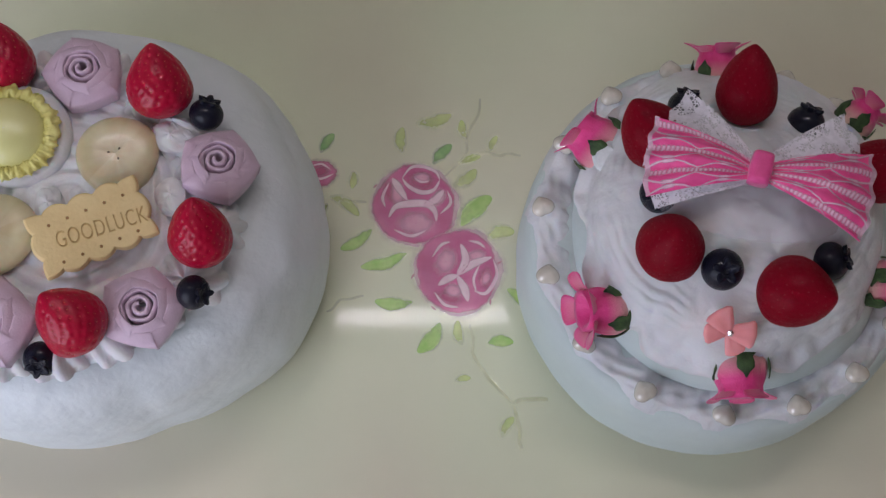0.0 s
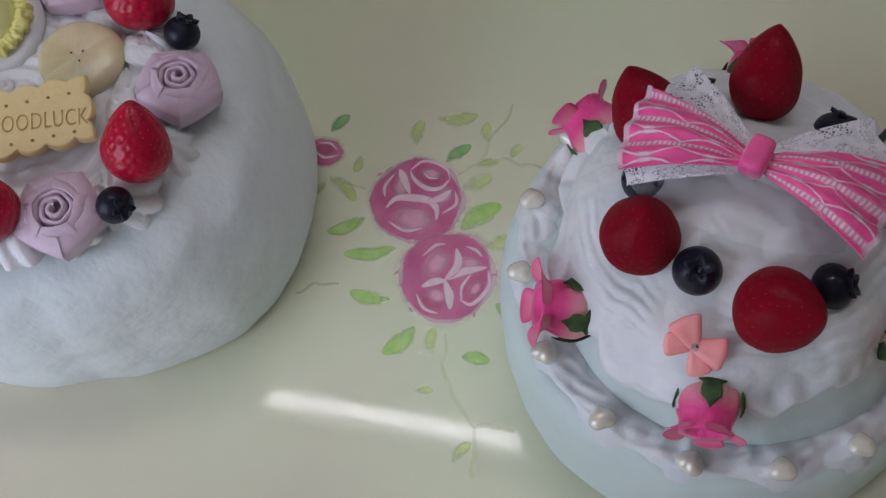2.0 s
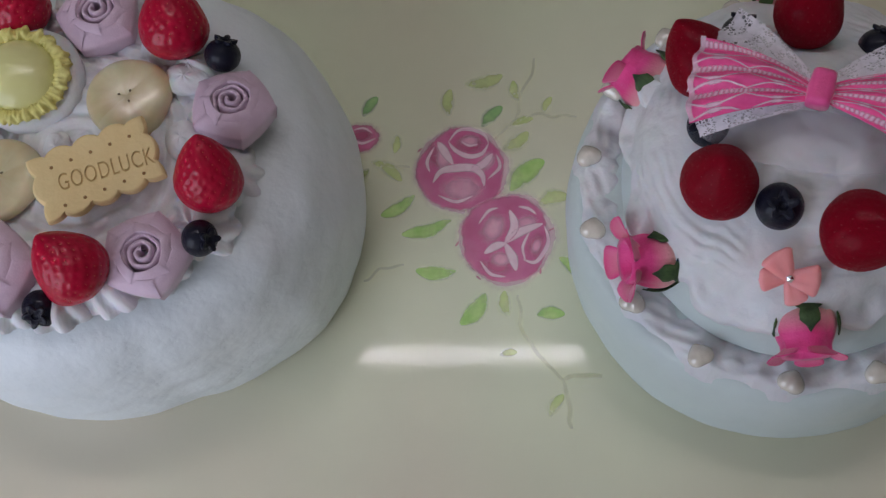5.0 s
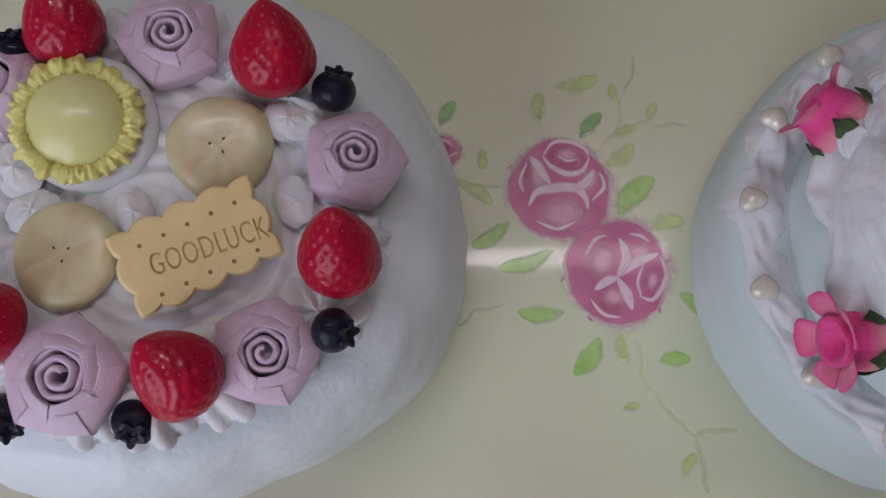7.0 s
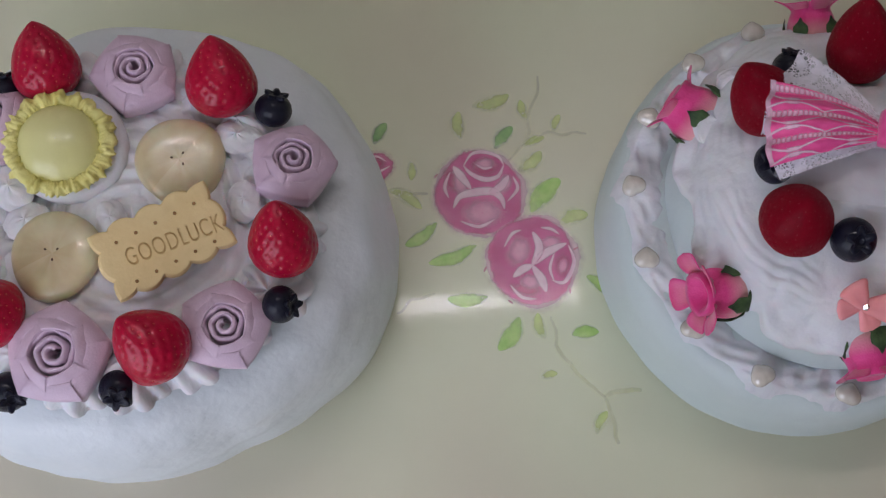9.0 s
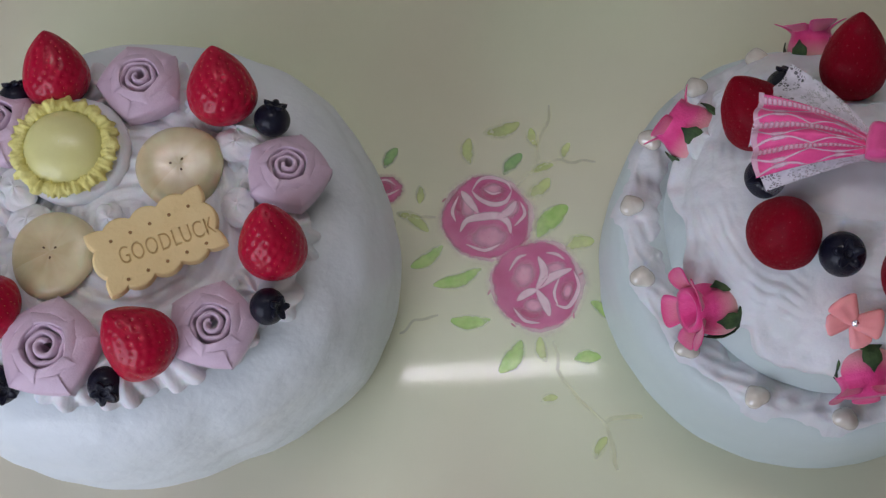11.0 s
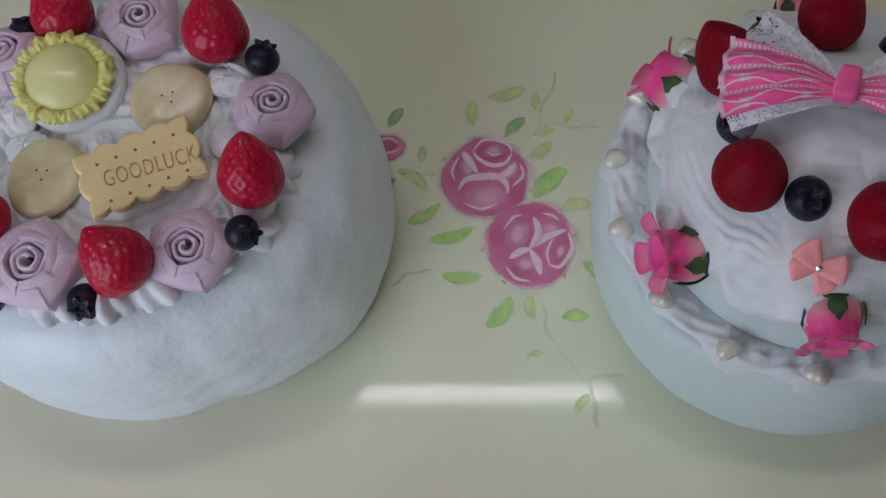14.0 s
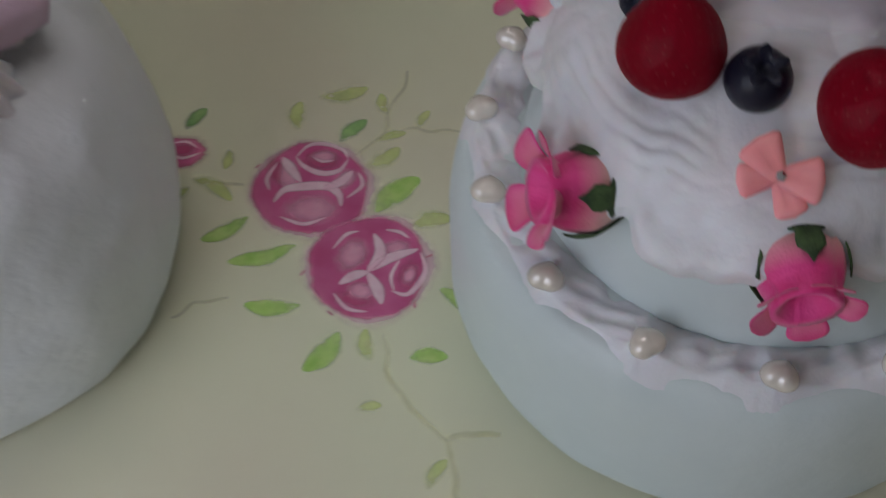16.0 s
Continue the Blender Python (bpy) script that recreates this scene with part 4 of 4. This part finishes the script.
for ang in np.linspace(0, TAU, 64, endpoint=False):
    w = 1 + 0.04 * noise.noise(Vector((math.cos(ang) * 1.5, math.sin(ang) * 1.5, 11)))
    rows.append([(r * w * math.cos(ang) + 0.0025, r * w * math.sin(ang) - 0.002, z) for r, z in ((0.016, -0.002), (0.0205, 0.0), (0.0222, 0.003), (0.0218, 0.006), (0.019, 0.0075), (0.010, 0.008), (0.001, 0.008))])
part("cream_base", sheet("cream_base", np.array(rows), close_u=True), CREAM, tart, "white cream disc")
rows = []
for ang in np.linspace(0, TAU, 64, endpoint=False):
    rows.append([(0.0158 * math.sin(p) * math.cos(ang), 0.0158 * math.sin(p) * math.sin(ang), 0.0078 + 0.0092 * math.cos(p)) for p in np.linspace(0.01, math.pi / 2 + 0.1, 22)])
part("glazed_dome", sheet("glazed_dome", np.array(rows), close_u=True), CUSTARD, tart, "smooth shiny yellow dome")
rows = []
for k in range(260):
    ang = TAU * k / 260
    n1 = noise.noise(Vector((math.cos(ang) * 7, math.sin(ang) * 7, 1)))
    n2 = noise.noise(Vector((math.cos(ang) * 15, math.sin(ang) * 22, 5)))
    beat = math.sin(21 * ang + 9 * n1) * (0.5 + n2)
    row = []
    for p in np.linspace(0, TAU, 16, endpoint=False):
        fat = 0.0027 + 0.0003 * beat + 0.0015 * n2 * math.sin(p * 2 + ang * 17) + 0.0008 * n1
        r = 0.0176 + 0.0016 * n1 + fat * math.cos(p) * (1.1 + 0.08 * beat)
        q = Vector((r * math.cos(ang), r * math.sin(ang), 0.0098 + 0.0005 * n2 + fat * 0.9 * math.sin(p)))
        clump = 1 + 0.35 * noise.noise(q * 420) * max(math.sin(p) + 0.6, 0)
        row.append((r * math.cos(ang) * (1 + 0.05 * (clump - 1) * 3), r * math.sin(ang) * (1 + 0.05 * (clump - 1) * 3), 0.0098 + (q.z - 0.0098) * clump))
    rows.append(row)
part("frilled_rim", sheet("frilled_rim", np.array(rows), close_u=True, close_v=True), FRILL, tart, "ragged piped yellow rim")

# ---- the two-tier cake ----
TX, TY = 0.130, 0.244


def tier(name, profile, seed, around=160, lump=0.0012):
    prof = curve_points(profile, 60)
    rows = []
    for ang in np.linspace(0, TAU, around, endpoint=False):
        row = []
        for r, z in prof:
            p = (r * math.cos(ang), r * math.sin(ang), z)
            push = lump * lumps(p, 24, seed) + 0.4 * lump * lumps(p, 80, seed + 4)
            f = min(r * 40, 1)
            row.append((p[0] + push * f * math.cos(ang), p[1] + push * f * math.sin(ang), max(z + (0.5 * push if z > 0.02 else 0), 0.0)))
        rows.append(row)
    return sheet(name, np.array(rows), close_u=True, caps=True)


pearl_cake = thing("cake", pose(TX, TY, 0), "two-tier model cake covered in pale white frosting", "cake")
part("lower_tier", tier("lower_tier", ((0.0865, 0.0), (0.0890, 0.003), (0.0900, 0.012), (0.0902, 0.035), (0.0897, 0.050), (0.0875, 0.059), (0.083, 0.0635), (0.070, 0.065), (0.03, 0.065), (0.001, 0.065)), 12.0), MINT_CAKE, pearl_cake)
part("upper_tier", tier("upper_tier", ((0.0690, 0.0635), (0.0700, 0.067), (0.0680, 0.076), (0.0655, 0.086), (0.0615, 0.096), (0.055, 0.104), (0.03, 0.107), (0.001, 0.107)), 31.0, lump=0.002), MINT_CAKE, pearl_cake,
     "", pose(0.002, -0.001, 0))
MOUND = ((0.0005, 0.1350), (0.020, 0.1330), (0.035, 0.1260), (0.046, 0.1205), (0.053, 0.1165), (0.0580, 0.1120), (0.0615, 0.1060), (0.0640, 0.0980), (0.0665, 0.0885))


def draped_cream():
    """Spread cream: soft lumps, patches of fine parallel ridges, and a lobed hem that hangs over the edge."""
    prof = curve_points(MOUND, 120)
    rows = []
    for ang in np.linspace(0, TAU, 300, endpoint=False):
        ca, sa = math.cos(ang), math.sin(ang)
        lobes = abs(math.sin(4.5 * ang + 1.2 * noise.noise(Vector((ca * 2, sa * 2, 40)))))
        hem = 0.90 + 0.06 * lobes + 0.08 * noise.noise(Vector((ca * 2.2, sa * 2.2, 8))) + 0.05 * noise.noise(Vector((ca * 9, sa * 9, 3)))
        hem = min(max(hem, 0.82), 1.0)
        row = []
        for v in np.linspace(0, 1, 110):
            at = v * hem * 119
            k = min(int(at), 118)
            r, z = prof[k] + (prof[k + 1] - prof[k]) * (at - k)
            x, y = r * ca, r * sa
            warp = 0.0080 * noise.noise(Vector((x * 30, y * 30, 8))) + 0.0018 * noise.noise(Vector((x * 110, y * 110, 12)))
            phase = (r + 0.6 * (0.136 - z) + warp) / 0.0050 - 3 * ang / TAU
            fresh = min(max(0.05 + 1.9 * noise.noise(Vector((x * 42, y * 42, 17 + 20 * z))), 0.0), 1.0)
            ridge = fresh * math.sin(math.pi * (phase % 1)) ** 1.2
            full = min(v * 5, 1) * (1 - 0.6 * max((v - 0.92) / 0.08, 0))
            lift = 0.0011 * ridge * full
            # dabs of the spatula: rounded steps with a crisp lower lip
            dab = noise.noise(Vector((x * 38 + 3, y * 38, z * 38)))
            lump = 0.0044 * dab + 0.0016 * abs(noise.noise(Vector((x * 85, y * 85, z * 85 + 6)))) + 0.0030 * noise.noise(Vector((x * 24, y * 24, 5)))
            steep = max((v - 0.55) / 0.45, 0)
            roll = 0.0030 * math.exp(-((v - 0.93) / 0.06) ** 2) * (0.4 + lobes)
            out = r + (0.6 * lift + 1.2 * lump) * steep + roll
            row.append((out * ca, out * sa, z + (lift + lump) * (1 - 0.6 * steep)))
        last = row[-1]
        row.append((last[0] - 0.0020 * ca, last[1] - 0.0020 * sa, last[2] - 0.0014))
        row.append((last[0] - 0.0080 * ca, last[1] - 0.0080 * sa, last[2] - 0.0004))
        rows.append(row)
    return sheet("cream_swirl", np.array(rows), close_u=True)


part("cream_swirl", draped_cream(), SOFT_CREAM, pearl_cake, "swirled whipped cream with fine ridges", pose(-0.003, -0.003, 0))
PEARL_ANGLES = (116, 138, 161, 183.5, 206, 230, 253, 277.5, 300, 321, 341, 1, 21, 41, 60, 78, 97)
# piped border on the ledge: under each pearl a fluted shell whose tail runs slantwise to the next
LEDGE = ((0.060, 0.0650), (0.070, 0.0650), (0.083, 0.0635), (0.0875, 0.0590), (0.0897, 0.050))
STARTS = sorted(radians(deg) % TAU for deg in PEARL_ANGLES)
rows = []
for k in range(900):
    ang = TAU * k / 900
    ca, sa = math.cos(ang), math.sin(ang)
    n1 = noise.noise(Vector((ca * 5, sa * 5, 21)))
    n2 = noise.noise(Vector((ca * 15, sa * 15, 27)))
    n3 = noise.noise(Vector((ca * 50, sa * 50, 31)))
    after = min((ang - a0) % TAU for a0 in STARTS)
    before = min((a0 - ang) % TAU for a0 in STARTS)
    f = after / (after + before + 1e-9)
    near = min(after, before) * 0.082
    head = math.exp(-(near / 0.0066) ** 2)
    waist = math.exp(-((f - 0.52) / 0.12) ** 2)
    inner = 0.0692 + 0.0018 * n2 + 0.0014 * waist
    outer = 0.0862 + 0.0026 * head - 0.0010 * waist + 0.0010 * n2 + 0.0004 * n3
    row = []
    for v in np.linspace(0, 1, 34):
        r = inner + (outer - inner) * v
        ground = np.interp(r, [q[0] for q in LEDGE], [q[1] for q in LEDGE])
        edge = 1 - abs(2 * v - 1) ** 3.2
        # flutes fan out of the shell's head and lie down along its tail
        spoke = math.atan2(r - 0.0820, (f if f < 0.5 else f - 1) * 0.031 + 0.0003)
        fan = 0.6 * (0.5 + 0.5 * math.cos(7 * spoke))
        tail = 0.5 + 0.5 * math.cos(TAU * ((r - 0.0710) / 0.0052 + 1.6 * f))
        flute = head * fan * min(math.hypot(r - 0.082, near) / 0.004, 1) + (1 - head) * tail
        patch = 0.5 + 0.9 * noise.noise(Vector((r * ca * 90, r * sa * 90, 3)))
        high = 0.0028 + 0.0012 * flute * max(patch, 0.1) + 0.0018 * noise.noise(Vector((r * ca * 130, r * sa * 130, 9))) - 0.0008 * waist + 0.0022 * math.exp(-(near ** 2 + (r - 0.0815) ** 2) / 0.0058 ** 2)
        row.append((r * ca, r * sa, ground - 0.0007 + edge * max(high, 0.0)))
    rows.append(row)
part("cream_ring", sheet("cream_ring", np.array(rows), close_u=True), SOFT_CREAM, pearl_cake, "piped whipped cream shells with slanting ridges")
shells = [rosette("piped_cream", 0.0108, 0.0048, 6, 2.6, 2.0, 0.12)]
for x, y, z, size in ((-0.057, 0.009, 0.106, 0.9), (-0.050, 0.028, 0.106, 0.8)):
    part("piped_cream", shells[0], SOFT_CREAM, pearl_cake, "", pose(x, y, z) @ Matrix.Diagonal((size, size, 1.4 * size, 1)))


# ---- pearls ----
def heart_pearl():
    rows = []
    for ang in np.linspace(0, TAU, 40, endpoint=False):
        # heart outline, notch along y
        hx = 16 * math.sin(ang) ** 3
        hy = 13 * math.cos(ang) - 5 * math.cos(2 * ang) - 2 * math.cos(3 * ang) - math.cos(4 * ang)
        hx, hy = (0.42 * hx / 17 + 0.58 * math.sin(ang)) * 0.0048, (0.42 * (hy + 2) / 17 + 0.58 * math.cos(ang)) * 0.0048
        rows.append([(hx * math.sin(p), hy * math.sin(p), 0.0034 * math.cos(p)) for p in np.linspace(0.02, math.pi - 0.02, 18)])
    return sheet("heart_pearl", np.array(rows), close_u=True)


PEARL_MESH = heart_pearl()
for k, deg in enumerate(PEARL_ANGLES):
    a = radians(deg)
    tilt = pose(TX + 0.0820 * math.cos(a), TY + 0.0820 * math.sin(a), 0.0690, 0, 0, 190 + 30 * math.sin(2.4 * k)) @ pose(0, 0, 0, 16, 0, 0) @ Matrix.Scale(1.12, 4)
    tagged(part("pearl", PEARL_MESH, PEARL, None, "", tilt), "cream heart-shaped pearl bead on spread cream", "pearl", "pearls round the cake")


# ---- rosebuds ----
def bud_cup(name, length, mouth, belly, seed):
    """A closed cup of wrapped petals along z; cover runs from the stem to the mouth."""
    rows, cover = [], []
    for ang in np.linspace(0, TAU, 60, endpoint=False):
        row, c = [], []
        for v in np.linspace(0, 1, 22):
            r = belly * math.sin(min(v * 2.2 + 0.12, math.pi / 2 + 0.5 * v)) * (1 - 0.25 * max(v - 0.5, 0) * 2) + (mouth - belly * 0.7) * max(v - 0.85, 0) / 0.15 * 0.3
            wrap = 1 + 0.09 * (((3 * ang / TAU + 0.35 * v) % 1) - 0.5)
            row.append((r * wrap * math.cos(ang), r * wrap * math.sin(ang), length * v))
            c.append(min(max((v - 0.26) / 0.50, 0), 1))
        for v, s in ((0.97, 0.75), (0.86, 0.55), (0.75, 0.02)):
            row.append((row[21][0] * s, row[21][1] * s, length * v))
            c.append(1.0)
        rows.append(row)
        cover.append(c)
    return sheet(name, np.array(rows), close_u=True, cover=np.array(cover))


def flared_petal(long, wide, curl):
    rows, cover = [], []
    for u in np.linspace(0, 1, 14):
        row, c = [], []
        for v in np.linspace(-1, 1, 11):
            half = wide * (0.60 + 0.40 * math.sin(u * math.pi * 0.62)) * math.sqrt(max(1 - max((u - 0.62) / 0.38, 0) ** 2.6, 0.003))
            ang = curl * u ** 1.4
            row.append((0.004 + long * math.sin(ang) / max(curl, 0.1) * 1.0 + 0.0004, v * half, long * u * (1 - 0.45 * u * curl) + 0.0018 * v * v * (1 - u)))
            c.append(0.74 + 0.26 * max(abs(v), u) ** 2)
        rows.append(row)
        cover.append(c)
    return sheet("petal", np.array(rows), cover=np.array(cover))


def sepal_mesh():
    rows = []
    for u in np.linspace(0, 1, 12):
        half = 0.0056 * (1 - u) ** 0.55 * (1 + 0.36 * math.sin(u * 26)) + 0.0001
        up = (0.0005 + 0.0155 * u) / 0.0215
        bulge = 0.0108 * math.sin(min(up * 2.2 + 0.12, math.pi / 2 + 0.5 * up)) * (1 - 0.25 * max(up - 0.5, 0) * 2) * 1.05 + 0.0003
        rows.append([(bulge * math.cos(v * half / 0.010), bulge * math.sin(v * half / 0.010), 0.0005 + 0.0155 * u) for v in np.linspace(-1, 1, 7)])
    return sheet("sepal", np.array(rows))


CUP = bud_cup("bud", 0.0215, 0.0100, 0.0108, 1.0)
SEPAL_MESH = sepal_mesh()
FLARES = [flared_petal(0.0092, 0.0064, 0.9), flared_petal(0.0086, 0.0058, 1.15), flared_petal(0.0088, 0.0062, 0.6), flared_petal(0.0080, 0.0062, 0.3)]


def rosebud(x, y, z, direction, spin, size, label, flares=((0, 0), (2, 75), (0, 150), (2, 230), (1, 300)), sepals=5, stem=0.0, open_wide=0.9):
    b = thing("rosebud", aim((x, y, z), direction, spin, size), label, "artificial flower", "rosebuds on the cake")
    part("bud", CUP, PETAL, b, "wrapped silk petals fading to cream", pose(0, 0, -0.0172) @ Matrix.Diagonal((0.96, 0.96, 1.2, 1)))
    for kind, ang in flares:
        part("petal", FLARES[kind], PETAL, b, "", pose(0, 0, 0.0048, 0, 0, ang) @ pose(0.0030, 0, 0) @ Matrix.Scale(open_wide, 4), 0.0003)
    for k in range(sepals):
        part("sepal", SEPAL_MESH, SEPAL, b, "ragged green sepal", pose(0, 0, -0.0175, 0, 0, 360 / sepals * k + 20) @ Matrix.Diagonal((0.985, 0.985, 1.25, 1)), 0.0004)
    if stem:
        t = np.linspace(0, 1, 10)
        rows = [[(0.0008 * math.cos(a), 0.0008 * math.sin(a) + 0.002 * v * v, -0.0172 - stem * v) for v in t] for a in np.linspace(0, TAU, 10, endpoint=False)]
        part("stem", sheet("stem", np.array(rows), close_u=True), SEPAL, b, "thin green stem")


BUD = "bright pink silk rosebud with green sepals on the tier"
rosebud(0.0804, 0.1900, 0.0960, way(-0.92, -0.16, 0.22), 20, 1.12, BUD, open_wide=0.95)
rosebud(0.1386, 0.1745, 0.0965, way(0.02, -0.94, -0.10), 70, 1.15, BUD, ((3, 0), (2, 72), (3, 144), (3, 216), (2, 288)), open_wide=0.75)
rosebud(0.0655, 0.2615, 0.0985, way(-0.72, 0.60, 0.10), 40, 1.22, BUD, ((2, 0), (3, 120), (2, 200), (3, 290)), open_wide=0.75)
rosebud(0.1105, 0.3080, 0.0990, way(0.0, 0.85, 0.40), 100, 1.0, "pink silk rosebud behind the tall strawberry")
rosebud(0.1724, 0.2940, 0.1030, way(0.75, 0.60, 0.15), 90, 0.85, "pink silk rosebud on a thin stem", stem=0.016)
rosebud(0.1924, 0.2250, 0.0960, way(0.95, -0.15, 0.10), 0, 1.0, BUD)


# ---- pink bow ----
def wing(name, long, start, end, pleats, lift, seed, nu=40, nv=61):
    """Half of a bow: a pleated fan along x, from the knot outwards."""
    rows = []
    for u in np.linspace(0, 1, nu):
        row = []
        for v in np.linspace(-1, 1, nv):
            half = start + (end - start) * u ** 0.85
            fold = math.sin(v * math.pi * pleats + seed)
            n = noise.noise(Vector((u * 3 + seed, v * 3, seed)))
            z = lift * math.sin(math.pi * min(u * 0.9 + 0.05, 1)) * (1 - 0.5 * v * v) + 0.0008 * fold * (0.35 + 0.65 * u) + 0.0010 * n * u - 0.004 * u * u
            row.append((long * u * (1 - 0.05 * v * v) + 0.0006 * fold * u, v * half, z))
        rows.append(row)
    return sheet(name, np.array(rows))


bow = thing("ribbon_bow", pose(0.1252, 0.2402, 0.1470, 0, 0, 3), "bright pink pleated bow trimmed with white lace", "bow")
for side, long, end, turn, seed in ((-1, 0.0395, 0.0165, 180 - 2, 0.4), (1, 0.0410, 0.0180, -4, 1.9)):
    m = pose(side * 0.0035, 0, 0.0015, 0, 0, turn)
    cloth = part("wing", wing("wing", long, 0.0035, end, 3.5, 0.006, seed), PINK, bow, "pleated pink cloth", m, 0.0004)
    part("lace_overlay", wing("lace_overlay", long * 1.005, 0.0036, end * 1.01, 3.5, 0.006, seed), LACE_OVER, cloth, "thin white lace stripes", pose(0, 0, 0.0007))
    for swing, wide in ((22, 1.15), (-9, 0.95))[:2 if side < 0 else 1]:
        part("lace_trim", wing("lace_trim", long * 0.97, 0.005, end * wide, 2.5, 0.003, seed + swing), LACE, bow, "open white lace", pose(side * 0.003, 0.001, -0.0010, 0, 0, turn + side * swing))
rows = []
for k in range(40):
    ang = TAU * k / 40
    rows.append([((0.0045 * (1 - 0.12 * abs(v))) * math.copysign(abs(math.cos(ang)) ** 0.6, math.cos(ang)), 0.0060 * v, 0.0022 + 0.0038 * math.copysign(abs(math.sin(ang)) ** 0.7, math.sin(ang))) for v in np.linspace(-1, 1, 9)])
part("knot", sheet("knot", np.array(rows), close_u=True, caps=True), PINK, bow, "plain pink band", pose(0, 0, 0.002, 0, 0, -8))
rows = []
for u in np.linspace(-1, 1, 44):
    rows.append([(0.036 * u, -0.004 - 0.020 * v * math.sqrt(max(1 - u * u * 0.8, 0)), -0.004 + 0.0025 * noise.noise(Vector((u * 5, v * 5, 3))) - 0.006 * v * v - 0.006 * u * u) for v in np.linspace(0, 1, 20)])
part("tulle", sheet("tulle", np.array(rows)), TULLE, bow, "sheer crumpled tulle")


# ---- coral bow ----
def lobe(long, wide, thick):
    rows = []
    for ang in np.linspace(0, TAU, 24, endpoint=False):
        row = []
        for u in np.linspace(0, 1, 16):
            w = wide * (0.38 + 0.62 * min(u / 0.8, 1) ** 0.9) * math.sqrt(max(1 - max((u - 0.78) / 0.22, 0) ** 2.5, 0.0))
            h = thick * (0.7 + 0.3 * math.sin(u * math.pi)) * math.sqrt(max(1 - max((u - 0.75) / 0.25, 0) ** 2, 0.0))
            dent = 1 - 0.35 * math.exp(-(math.cos(ang) / 0.3) ** 2) * math.sin(u * math.pi) if math.sin(ang) > 0 else 1
            row.append((long * u, w * math.cos(ang), h * math.sin(ang) * dent))
        rows.append(row)
    return sheet("loop", np.array(rows), close_u=True)


coral = thing("coral_bow", aim((0.1280, 0.1845, 0.1190), way(0, -0.55, 0.85)), "small coral pink clay bow with a rhinestone", "bow")
LOOP, TAIL = lobe(0.0108, 0.0058, 0.0022), lobe(0.0104, 0.0042, 0.0014)
base_turn = math.degrees(math.atan2(AX.y, AX.x))
for mesh, name, ang in ((LOOP, "loop", 108), (LOOP, "loop", -20), (TAIL, "tail", 172), (TAIL, "tail", -84)):
    part(name, mesh, CORAL, coral, "", pose(0, 0, 0.0008 if mesh is LOOP else 0.0, 0, -8, ang + base_turn))
bm = bmesh.new()
bmesh.ops.create_icosphere(bm, subdivisions=1, radius=0.0015)
part("rhinestone", bm, GEM, coral, "faceted clear stone", pose(0, 0, 0.0026))
